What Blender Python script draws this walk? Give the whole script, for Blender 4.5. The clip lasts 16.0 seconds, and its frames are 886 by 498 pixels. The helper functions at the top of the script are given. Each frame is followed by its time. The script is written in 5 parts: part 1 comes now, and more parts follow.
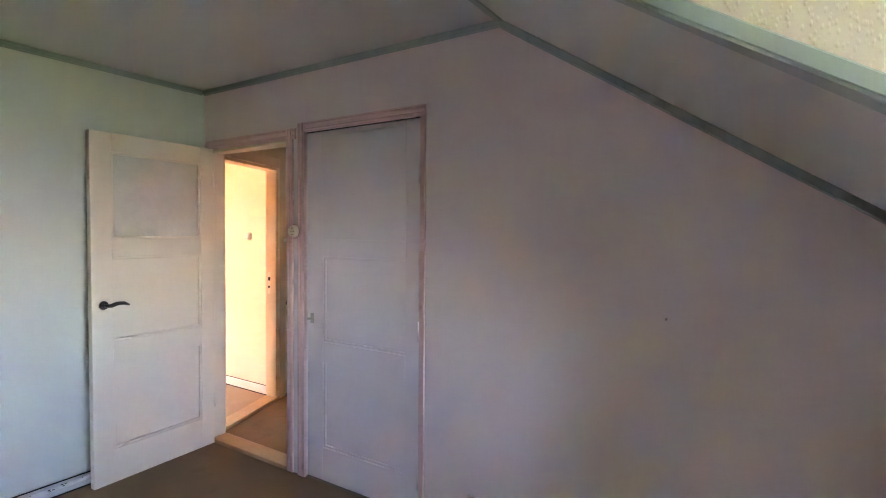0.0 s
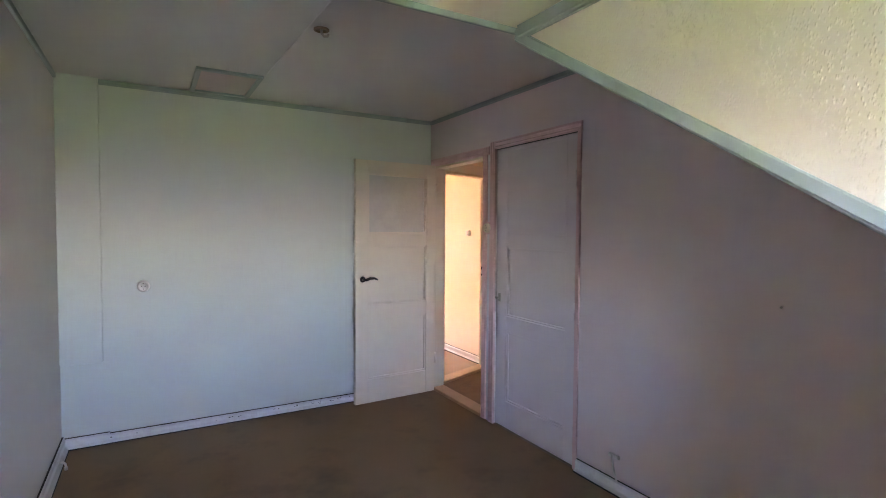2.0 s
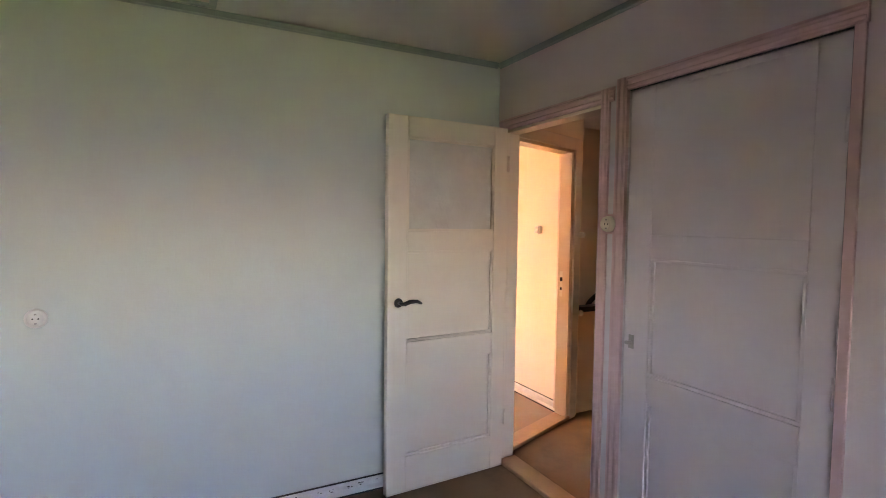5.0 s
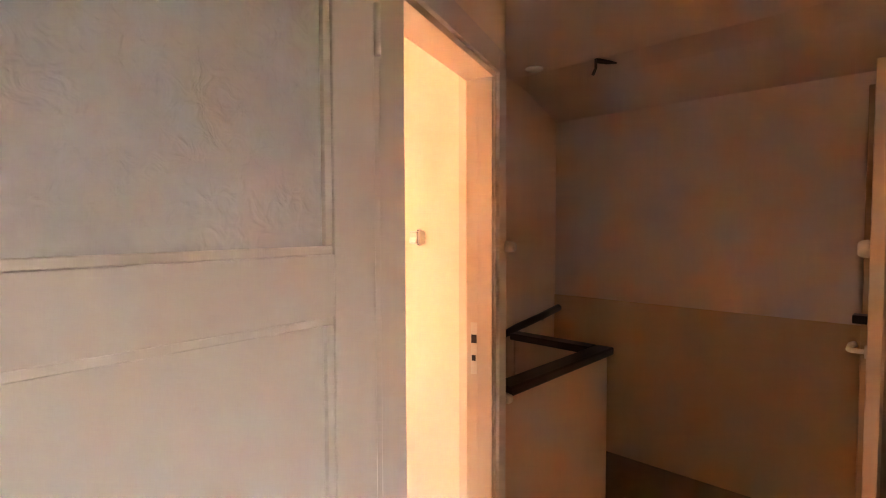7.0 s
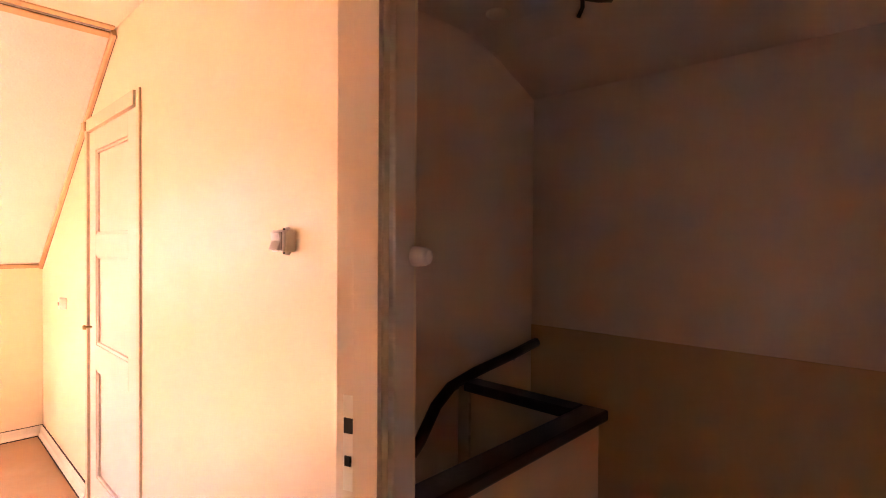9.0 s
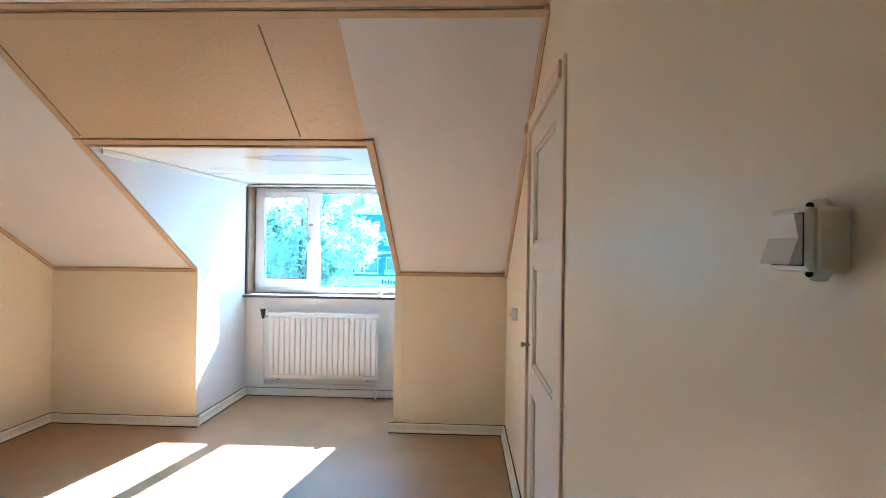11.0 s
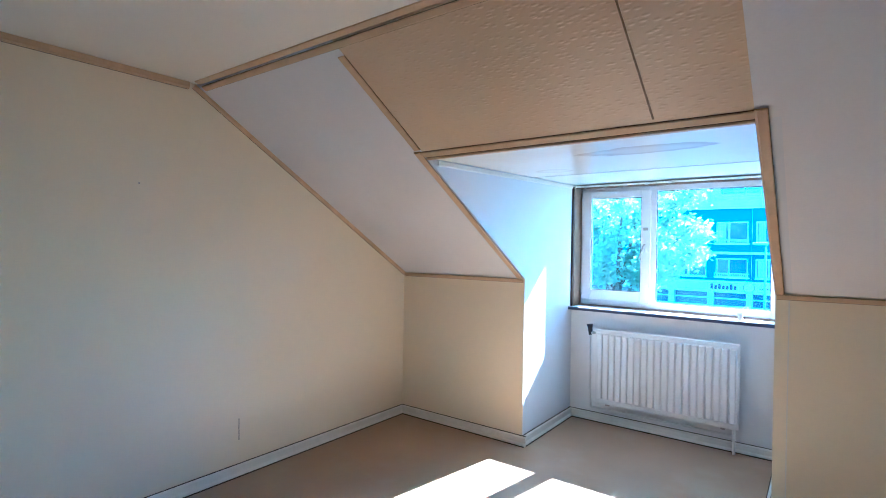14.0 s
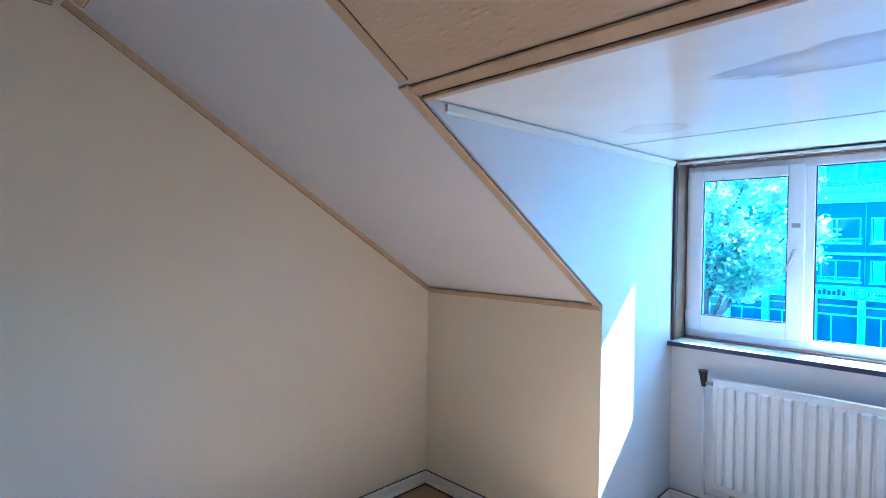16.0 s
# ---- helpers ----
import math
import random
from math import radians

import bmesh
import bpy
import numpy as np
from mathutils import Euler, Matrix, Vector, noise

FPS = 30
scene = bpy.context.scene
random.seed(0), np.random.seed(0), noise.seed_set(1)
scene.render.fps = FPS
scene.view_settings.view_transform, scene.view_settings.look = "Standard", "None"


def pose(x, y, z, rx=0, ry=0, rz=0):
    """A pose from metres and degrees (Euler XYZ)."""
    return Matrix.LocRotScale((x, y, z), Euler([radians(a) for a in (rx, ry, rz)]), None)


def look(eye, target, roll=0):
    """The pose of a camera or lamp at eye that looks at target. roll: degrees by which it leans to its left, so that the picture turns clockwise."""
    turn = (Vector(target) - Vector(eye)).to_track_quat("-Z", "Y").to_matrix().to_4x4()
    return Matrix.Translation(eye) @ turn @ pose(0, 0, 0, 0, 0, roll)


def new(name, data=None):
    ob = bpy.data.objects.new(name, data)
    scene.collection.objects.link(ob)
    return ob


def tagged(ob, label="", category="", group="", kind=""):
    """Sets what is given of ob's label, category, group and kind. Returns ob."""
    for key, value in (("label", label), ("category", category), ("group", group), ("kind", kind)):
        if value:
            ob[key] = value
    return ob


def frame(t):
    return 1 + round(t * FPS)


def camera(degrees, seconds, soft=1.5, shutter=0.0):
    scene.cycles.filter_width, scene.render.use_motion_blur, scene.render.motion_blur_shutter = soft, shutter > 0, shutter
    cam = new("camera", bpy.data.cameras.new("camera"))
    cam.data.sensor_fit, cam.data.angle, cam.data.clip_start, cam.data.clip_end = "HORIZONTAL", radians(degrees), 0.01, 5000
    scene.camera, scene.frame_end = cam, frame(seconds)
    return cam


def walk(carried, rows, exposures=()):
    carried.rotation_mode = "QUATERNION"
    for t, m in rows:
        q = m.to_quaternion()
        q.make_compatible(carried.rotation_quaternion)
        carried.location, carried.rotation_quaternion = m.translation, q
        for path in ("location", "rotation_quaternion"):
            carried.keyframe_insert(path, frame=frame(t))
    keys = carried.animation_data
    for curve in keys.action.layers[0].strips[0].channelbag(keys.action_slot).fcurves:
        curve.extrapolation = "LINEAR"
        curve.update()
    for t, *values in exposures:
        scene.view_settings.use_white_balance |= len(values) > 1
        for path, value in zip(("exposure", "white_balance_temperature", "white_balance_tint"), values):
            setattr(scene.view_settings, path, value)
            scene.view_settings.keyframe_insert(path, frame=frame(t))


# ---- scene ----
cam = camera(82.2, 16.0, soft=1.0)
PATH = [
    (0, (-2.081, -3.308, 1.472), (-0.399, -2.227, 1.403), 0.5),
    (0.5, (-2.126, -3.646, 1.441), (-0.777, -2.172, 1.375), 0.5),
    (1, (-2.14, -3.916, 1.453), (-0.98, -2.288, 1.387), 0.5),
    (1.5, (-2.196, -4.041, 1.459), (-1.13, -2.35, 1.387), 0.5),
    (2, (-2.219, -4.073, 1.452), (-1.22, -2.343, 1.375), 0.4),
    (2.5, (-2.225, -4.082, 1.45), (-1.276, -2.324, 1.372), 0.2),
    (3, (-2.216, -4.066, 1.449), (-1.307, -2.287, 1.369), 0.0),
    (3.5, (-2.187, -3.971, 1.444), (-1.304, -2.178, 1.359), 0.0),
    (4, (-2.097, -3.634, 1.45), (-1.225, -1.837, 1.355), 0.1),
    (4.2, (-2.042, -3.45, 1.448), (-1.17, -1.652, 1.346), 0.2),
    (6.3, (-1.06, -1.294, 1.497), (0.222, 0.237, 1.387), 0.2),
    (6.5, (-0.939, -1.136, 1.48), (0.42, 0.328, 1.373), 0.0),
    (6.6, (-0.86, -1.07, 1.472), (0.516, 0.378, 1.376), 0.3),
    (7, (-0.605, -0.857, 1.461), (0.839, 0.523, 1.369), -0.2),
    (7.5, (-0.328, -0.73, 1.461), (1.173, 0.589, 1.375), -0.5),
    (8, (-0.122, -0.701, 1.469), (1.405, 0.588, 1.39), -0.4),
    (8.2, (-0.071, -0.688, 1.457), (1.465, 0.59, 1.384), -0.3),
    (10.3, (0.516, 0.039, 1.397), (1.265, 1.894, 1.414), 0.8),
    (10.5, (0.495, 0.107, 1.404), (1.035, 2.033, 1.408), 0.3),
    (11, (0.55, 0.221, 1.397), (0.464, 2.22, 1.408), 0.8),
    (11.5, (0.574, 0.293, 1.407), (-0.005, 2.207, 1.423), 1.3),
    (12, (0.55, 0.325, 1.428), (-0.305, 2.133, 1.448), 1.5),
    (12.5, (0.526, 0.339, 1.423), (-0.429, 2.096, 1.443), 1.4),
    (13, (0.489, 0.374, 1.438), (-0.558, 2.078, 1.45), 1.2),
    (13.5, (0.378, 0.52, 1.419), (-0.737, 2.18, 1.417), 1.1),
    (14, (0.219, 0.752, 1.479), (-0.978, 2.354, 1.465), 0.9),
    (14.5, (0.07, 0.931, 1.484), (-1.235, 2.447, 1.474), 1.1),
    (15, (-0.123, 1.124, 1.489), (-1.486, 2.588, 1.479), 1.1),
    (15.5, (-0.285, 1.478, 1.515), (-1.701, 2.891, 1.496), 0.9),
    (16, (-0.415, 1.895, 1.518), (-1.813, 3.325, 1.495), 0.9),
]
EXPOSURES = [(0.0, 7.15, 8600, 54), (1.0, 6.85, 8400, 54), (2.0, 6.7, 8400, 56), (4.2, 6.7, 8800, 56), (6.3, 6.7, 10600, 62), (7.0, 6.95, 9800, 66), (8.2, 6.95, 9300, 90), (10.3, 5.0, 6600, 18), (11.0, 4.5, 5100, 12), (11.6, 4.3, 4500, 10), (13.0, 4.25, 4100, 9), (14.5, 4.1, 4250, 8), (16.0, 3.9, 4000, 10)]
walk(cam, [(t, look(eye, target, roll)) for t, eye, target, roll in PATH], EXPOSURES)

# ---- world, sun and daylight ----
SUN_ELEVATION, SUN_TURN = radians(39.0), radians(10.2)
world = bpy.data.worlds.new("sky")
scene.world = world
world.use_nodes = True
wn = world.node_tree.nodes
sky = wn.new("ShaderNodeTexSky")
sky.sky_type = 'NISHITA'
sky.sun_disc = False
sky.sun_elevation, sky.sun_rotation = SUN_ELEVATION, SUN_TURN
wn["Background"].inputs["Strength"].default_value = 0.15
world.node_tree.links.new(sky.outputs[0], wn["Background"].inputs["Color"])

sun_data = bpy.data.lights.new("sun", "SUN")
sun_data.energy, sun_data.angle, sun_data.color = 5.0, radians(0.5), (1.0, 0.90, 0.76)
sun = new("sun", sun_data)
sun.matrix_world = look((math.sin(SUN_TURN) * math.cos(SUN_ELEVATION), math.cos(SUN_TURN) * math.cos(SUN_ELEVATION), math.sin(SUN_ELEVATION)), (0, 0, 0))

# ---- materials ----
def material(name, colour, rough=0.7, spread=0.06, scale=3.0, fine=60.0, bump=0.1, depth=0.002, metal=0.0, stain=None, stain_scale=1.2, stain_amount=0.4, specular=0.4):
    """A painted or papered surface: two scales of colour variation, optional stains and a fine relief."""
    m = bpy.data.materials.new(name)
    m.use_nodes = True
    n, l = m.node_tree.nodes, m.node_tree.links
    b = n["Principled BSDF"]
    b.inputs["Roughness"].default_value = rough
    b.inputs["Metallic"].default_value = metal
    b.inputs["Specular IOR Level"].default_value = specular
    geo = n.new("ShaderNodeTexCoord")
    broad, grain = n.new("ShaderNodeTexNoise"), n.new("ShaderNodeTexNoise")
    broad.inputs["Scale"].default_value, broad.inputs["Detail"].default_value = scale, 5
    grain.inputs["Scale"].default_value, grain.inputs["Detail"].default_value = fine, 3
    for t in (broad, grain):
        l.new(geo.outputs["Object"], t.inputs["Vector"])
    add = n.new("ShaderNodeMath")
    add.operation = 'ADD'
    half = n.new("ShaderNodeMath")
    half.operation = 'MULTIPLY'
    half.inputs[1].default_value = 0.35
    l.new(grain.outputs[0], half.inputs[0])
    l.new(broad.outputs[0], add.inputs[0])
    l.new(half.outputs[0], add.inputs[1])
    ramp = n.new("ShaderNodeMapRange")
    ramp.inputs["From Min"].default_value, ramp.inputs["From Max"].default_value = 0.35, 1.0
    ramp.inputs["To Min"].default_value, ramp.inputs["To Max"].default_value = 1.0 - spread, 1.0 + spread
    l.new(add.outputs[0], ramp.inputs["Value"])
    tint = n.new("ShaderNodeMix")
    tint.data_type, tint.blend_type = 'RGBA', 'MULTIPLY'
    tint.inputs[0].default_value = 1.0
    tint.inputs[6].default_value = (*colour, 1)
    l.new(ramp.outputs[0], tint.inputs[7])
    out = tint.outputs[2]
    if stain:
        blot = n.new("ShaderNodeTexNoise")
        blot.inputs["Scale"].default_value, blot.inputs["Detail"].default_value, blot.inputs["Roughness"].default_value = stain_scale, 6, 0.65
        l.new(geo.outputs["Object"], blot.inputs["Vector"])
        cut = n.new("ShaderNodeMapRange")
        cut.inputs["From Min"].default_value, cut.inputs["From Max"].default_value = 0.52, 0.70
        cut.inputs["To Max"].default_value = stain_amount
        l.new(blot.outputs[0], cut.inputs["Value"])
        mix = n.new("ShaderNodeMix")
        mix.data_type = 'RGBA'
        mix.inputs[7].default_value = (*stain, 1)
        l.new(cut.outputs[0], mix.inputs[0])
        l.new(out, mix.inputs[6])
        out = mix.outputs[2]
    l.new(out, b.inputs["Base Color"])
    if bump:
        bm = n.new("ShaderNodeBump")
        bm.inputs["Strength"].default_value, bm.inputs["Distance"].default_value = bump, depth
        l.new(grain.outputs[0], bm.inputs["Height"])
        l.new(bm.outputs[0], b.inputs["Normal"])
    return m


def embossed(name, colour, rough, scale, depth, spread=0.04, stretch=(1, 1, 1)):
    """Embossed or woodchip wallpaper: blobs raised from the sheet."""
    m = material(name, colour, rough, spread, 2.0, 80.0, 0.0)
    n, l = m.node_tree.nodes, m.node_tree.links
    geo, vor, noi, mp = n.new("ShaderNodeTexCoord"), n.new("ShaderNodeTexVoronoi"), n.new("ShaderNodeTexNoise"), n.new("ShaderNodeMapping")
    mp.inputs["Scale"].default_value = stretch
    l.new(geo.outputs["Object"], mp.inputs["Vector"])
    vor.inputs["Scale"].default_value = scale
    noi.inputs["Scale"].default_value = scale * 0.6
    l.new(mp.outputs[0], noi.inputs["Vector"])
    l.new(mp.outputs[0], vor.inputs["Vector"])
    cut = n.new("ShaderNodeMapRange")
    cut.inputs["From Min"].default_value, cut.inputs["From Max"].default_value = 0.05, 0.45
    cut.inputs["To Min"].default_value, cut.inputs["To Max"].default_value = 1.0, 0.0
    l.new(vor.outputs["Distance"], cut.inputs["Value"])
    mul = n.new("ShaderNodeMath")
    mul.operation = 'MULTIPLY'
    l.new(cut.outputs[0], mul.inputs[0])
    l.new(noi.outputs[0], mul.inputs[1])
    bm = n.new("ShaderNodeBump")
    bm.inputs["Strength"].default_value, bm.inputs["Distance"].default_value = 0.8, depth
    l.new(mul.outputs[0], bm.inputs["Height"])
    l.new(bm.outputs[0], n["Principled BSDF"].inputs["Normal"])
    return m


def clear_glass(name, colour=(1, 1, 1), rough=0.0):
    m = bpy.data.materials.new(name)
    m.use_nodes = True
    n, l = m.node_tree.nodes, m.node_tree.links
    n.remove(n["Principled BSDF"])
    clear, gloss, mix, fres = n.new("ShaderNodeBsdfTransparent"), n.new("ShaderNodeBsdfGlossy"), n.new("ShaderNodeMixShader"), n.new("ShaderNodeFresnel")
    clear.inputs["Color"].default_value = (*colour, 1)
    gloss.inputs["Roughness"].default_value = rough
    fres.inputs["IOR"].default_value = 1.45
    l.new(fres.outputs[0], mix.inputs[0])
    l.new(clear.outputs[0], mix.inputs[1])
    l.new(gloss.outputs[0], mix.inputs[2])
    l.new(mix.outputs[0], n["Material Output"].inputs["Surface"])
    return m


M = {
    # paper is white; the greenish daylight on it is painted into the base
    "white_wall": material("white_wallpaper_green_light", (0.64, 0.715, 0.665), 0.75, 0.03, 1.5, 90, 0.25, 0.002),
    "pink_wall": material("pale_lilac_wallpaper", (0.80, 0.69, 0.685), 0.6, 0.03, 1.5, 90, 0.25, 0.002),
    "grey_wall": material("off_white_wallpaper", (0.74, 0.72, 0.70), 0.7, 0.03, 1.5, 90, 0.25, 0.002),
    "cream_wall": material("cream_wallpaper", (0.83, 0.742, 0.555), 0.36, 0.03, 1.2, 90, 0.25, 0.002, stain=(0.74, 0.64, 0.50), stain_scale=0.9, stain_amount=0.25),
    "landing_wall": material("landing_paint", (0.87, 0.74, 0.63), 0.7, 0.05, 1.5, 60, 0.3, 0.002),
    "dado": material("tan_dado_paint", (0.70, 0.47, 0.255), 0.5, 0.06, 2.0, 50, 0.3, 0.002),
    "ceiling_a": material("white_ceiling_board", (0.70, 0.70, 0.68), 0.8, 0.03, 1.5, 120, 0.15),
    "ceiling_b": material("cream_ceiling_board", (0.80, 0.74, 0.62), 0.8, 0.03, 1.5, 120, 0.15),
    "slope_white": embossed("white_embossed_paper", (0.76, 0.74, 0.74), 0.6, 60.0, 0.0010),
    "slope_tan": embossed("tan_embossed_paper", (0.66, 0.49, 0.31), 0.36, 52.0, 0.0034, 0.06, (0.5, 1.2, 1.2)),
    "cheek_chip": embossed("cream_woodchip_paper", (0.76, 0.67, 0.60), 0.6, 195.0, 0.0026, 0.04, (1, 1, 0.45)),
    "dormer_ceiling": material("dormer_ceiling_paint", (0.82, 0.80, 0.70), 0.28, 0.03, 1.5, 80, 0.2, stain=(0.62, 0.50, 0.33), stain_scale=1.1, stain_amount=0.30),
    "dormer_wall": material("white_dormer_wall_paint", (0.86, 0.85, 0.82), 0.6, 0.02, 1.5, 90, 0.2),
    # white paper, with bluish skylight shade put into its base colour
    "dormer_cheek": material("dormer_cheek_blue_shade", (0.70, 0.715, 0.74), 0.6, 0.02, 1.5, 90, 0.2),
    "floor_a": material("brown_carpet_felt", (0.265, 0.158, 0.078), 0.9, 0.22, 1.3, 220, 0.6, 0.004, stain=(0.12, 0.08, 0.045), stain_scale=2.0, stain_amount=0.6),
    "floor_b": material("worn_hardboard", (0.375, 0.25, 0.152), 0.55, 0.18, 1.1, 160, 0.4, 0.003, stain=(0.42, 0.33, 0.24), stain_scale=1.6, stain_amount=0.5),
    "teal_trim": material("grey_teal_gloss_paint", (0.32, 0.415, 0.41), 0.3, 0.06, 8, 40, 0.15),
    "tan_trim": material("tan_painted_batten", (0.62, 0.44, 0.26), 0.45, 0.10, 6, 40, 0.2, stain=(0.42, 0.29, 0.17), stain_scale=7, stain_amount=0.35),
    "base_b": material("grey_white_baseboard_paint", (0.78, 0.755, 0.68), 0.35, 0.07, 5, 50, 0.2, stain=(0.42, 0.38, 0.32), stain_scale=9, stain_amount=0.2),
    "base_a": material("white_baseboard_paint", (0.74, 0.74, 0.74), 0.4, 0.06, 5, 50, 0.2, stain=(0.4, 0.37, 0.33), stain_scale=10, stain_amount=0.3),
    "cream_door": material("cream_door_gloss", (0.80, 0.75, 0.63), 0.32, 0.03, 3, 40, 0.12, stain=(0.68, 0.60, 0.44), stain_scale=3, stain_amount=0.2),
    "lilac_door": material("lilac_door_paint", (0.74, 0.67, 0.685), 0.4, 0.03, 3, 40, 0.12),
    "pink_frame": material("pink_frame_gloss", (0.78, 0.53, 0.53), 0.35, 0.05, 5, 40, 0.15),
    "beige_frame": material("beige_frame_gloss", (0.74, 0.62, 0.46), 0.35, 0.04, 5, 40, 0.15),
    "cream_closet": material("cream_closet_paint", (0.74, 0.68, 0.58), 0.4, 0.03, 4, 40, 0.15),
    "dark_wood": material("dark_brown_varnish", (0.055, 0.028, 0.016), 0.3, 0.25, 9, 60, 0.2),
    "parapet": material("peach_parapet_paint", (0.76, 0.55, 0.37), 0.6, 0.05, 2, 60, 0.3),
    "sill_wood": material("worn_threshold_wood", (0.50, 0.31, 0.17), 0.5, 0.15, 6, 50, 0.3),
    "black": material("black_plastic", (0.012, 0.012, 0.013), 0.35, 0.05, 8, 60, 0.0),
    "upvc": material("white_upvc", (0.84, 0.84, 0.85), 0.25, 0.01, 3, 40, 0.0),
    "ivory": material("ivory_plastic", (0.80, 0.75, 0.62), 0.3, 0.02, 8, 60, 0.0),
    "white_plastic": material("white_plastic", (0.80, 0.79, 0.74), 0.3, 0.02, 8, 60, 0.0),
    "enamel": material("white_radiator_enamel", (0.80, 0.80, 0.77), 0.28, 0.02, 4, 50, 0.05),
    "steel": material("dull_steel", (0.45, 0.43, 0.40), 0.35, 0.1, 12, 60, 0.1, metal=1.0),
    "brass": material("dull_brass", (0.50, 0.38, 0.20), 0.35, 0.1, 12, 60, 0.1, metal=1.0),
    "brown_wood": material("weathered_brown_wood", (0.20, 0.13, 0.08), 0.55, 0.25, 9, 50, 0.3, stain=(0.40, 0.30, 0.2), stain_scale=8, stain_amount=0.5),
    "sill_dark": material("dark_blue_sill_edge", (0.05, 0.06, 0.10), 0.3, 0.15, 9, 50, 0.1),
    "hatch": material("pinkish_hatch_board", (0.62, 0.54, 0.50), 0.7, 0.05, 4, 50, 0.2),
    "crack": material("dark_gap", (0.05, 0.04, 0.035), 0.9, 0.1, 9, 50, 0.0),
    "ripple": None,
    "pearl": material("pearl_glass", (0.76, 0.62, 0.36), 0.15, 0.04, 14, 60, 0.0),
    # cyan tint stands in for the overexposed daylight's colour cast
    "glass": clear_glass("cyan_cast_pane", (0.58, 0.88, 1.0)),
    # pale blue tint added to cool the daylight that enters the back room
    "glass_back": clear_glass("back_window_glass", (0.78, 0.92, 1.0)),
    "roof": material("roof_boarding", (0.25, 0.20, 0.15), 0.8, 0.1),
}


def blot(m, centre, radii, colour, amount):
    """A damp stain of uneven outline at a place of the object, paler inside than at its rim."""
    n, l = m.node_tree.nodes, m.node_tree.links
    b = n["Principled BSDF"]
    src = b.inputs["Base Color"].links[0].from_socket
    geo, mp, noi, add, ln = n.new("ShaderNodeTexCoord"), n.new("ShaderNodeMapping"), n.new("ShaderNodeTexNoise"), n.new("ShaderNodeVectorMath"), n.new("ShaderNodeVectorMath")
    mp.vector_type = 'POINT'
    mp.inputs["Location"].default_value = [-c / r for c, r in zip(centre, radii)]
    mp.inputs["Scale"].default_value = [1 / r for r in radii]
    noi.inputs["Scale"].default_value, noi.inputs["Detail"].default_value = 1.3, 5
    l.new(geo.outputs["Object"], mp.inputs["Vector"])
    l.new(mp.outputs[0], noi.inputs["Vector"])
    ln.operation = 'LENGTH'
    l.new(mp.outputs[0], ln.inputs[0])
    wob = n.new("ShaderNodeMath")
    wob.operation = 'MULTIPLY_ADD'
    wob.inputs[1].default_value = 0.9
    l.new(noi.outputs[0], wob.inputs[0])
    l.new(ln.outputs["Value"], wob.inputs[2])
    rim = n.new("ShaderNodeValToRGB")
    rim.color_ramp.elements[0].position, rim.color_ramp.elements[0].color = 0.50, (0.45, 0.45, 0.45, 1)
    rim.color_ramp.elements[1].position, rim.color_ramp.elements[1].color = 0.78, (0, 0, 0, 1)
    e = rim.color_ramp.elements.new(0.72)
    e.color = (1, 1, 1, 1)
    half = n.new("ShaderNodeMath")
    half.operation = 'MULTIPLY'
    half.inputs[1].default_value = 0.5
    l.new(wob.outputs[0], half.inputs[0])
    l.new(half.outputs[0], rim.inputs[0])
    amt = n.new("ShaderNodeMath")
    amt.operation = 'MULTIPLY'
    amt.inputs[1].default_value = amount
    l.new(rim.outputs[0], amt.inputs[0])
    mix = n.new("ShaderNodeMix")
    mix.data_type = 'RGBA'
    mix.inputs[7].default_value = (*colour, 1)
    l.new(amt.outputs[0], mix.inputs[0])
    l.new(src, mix.inputs[6])
    l.new(mix.outputs[2], b.inputs["Base Color"])


pb = M["pearl"].node_tree.nodes["Principled BSDF"]
pb.inputs["Emission Color"].default_value, pb.inputs["Emission Strength"].default_value = (1.0, 0.78, 0.42, 1), 0.05
blot(M["dormer_ceiling"], (-0.50, 3.42, 1.98), (0.32, 0.12, 0.5), (0.42, 0.34, 0.24), 0.9)
blot(M["dormer_ceiling"], (-1.25, 3.98, 1.98), (0.12, 0.10, 0.5), (0.50, 0.42, 0.30), 0.5)


# ---- mesh helpers ----
def box(bm, lo, hi, bevel=0.0):
    vs = [bm.verts.new((x, y, z)) for x in (lo[0], hi[0]) for y in (lo[1], hi[1]) for z in (lo[2], hi[2])]
    a, b, c, d, e, f, g, h = vs
    fs = [bm.faces.new(q) for q in ((a, b, d, c), (e, g, h, f), (a, e, f, b), (c, d, h, g), (a, c, g, e), (b, f, h, d))]
    if bevel:
        edges = list({ed for fa in fs for ed in fa.edges})
        bmesh.ops.bevel(bm, geom=edges, offset=bevel, segments=2, profile=0.5, affect='EDGES')
    return bm


def boxes(*pairs, bevel=0.0):
    bm = bmesh.new()
    for lo, hi in pairs:
        box(bm, lo, hi, bevel)
    return bm


def prism(outline, axis, lo, hi, bm=None):
    """An outline in the plane across the axis ('x': points are y, z; 'y': x, z; 'z': x, y), drawn out from lo to hi."""
    bm = bm or bmesh.new()
    def at(p, v):
        return {'x': (v, p[0], p[1]), 'y': (p[0], v, p[1]), 'z': (p[0], p[1], v)}[axis]
    a = [bm.verts.new(at(p, lo)) for p in outline]
    b = [bm.verts.new(at(p, hi)) for p in outline]
    bm.faces.new(a)
    bm.faces.new(b[::-1])
    for i in range(len(a)):
        j = (i + 1) % len(a)
        bm.faces.new((a[j], a[i], b[i], b[j]))
    return bm


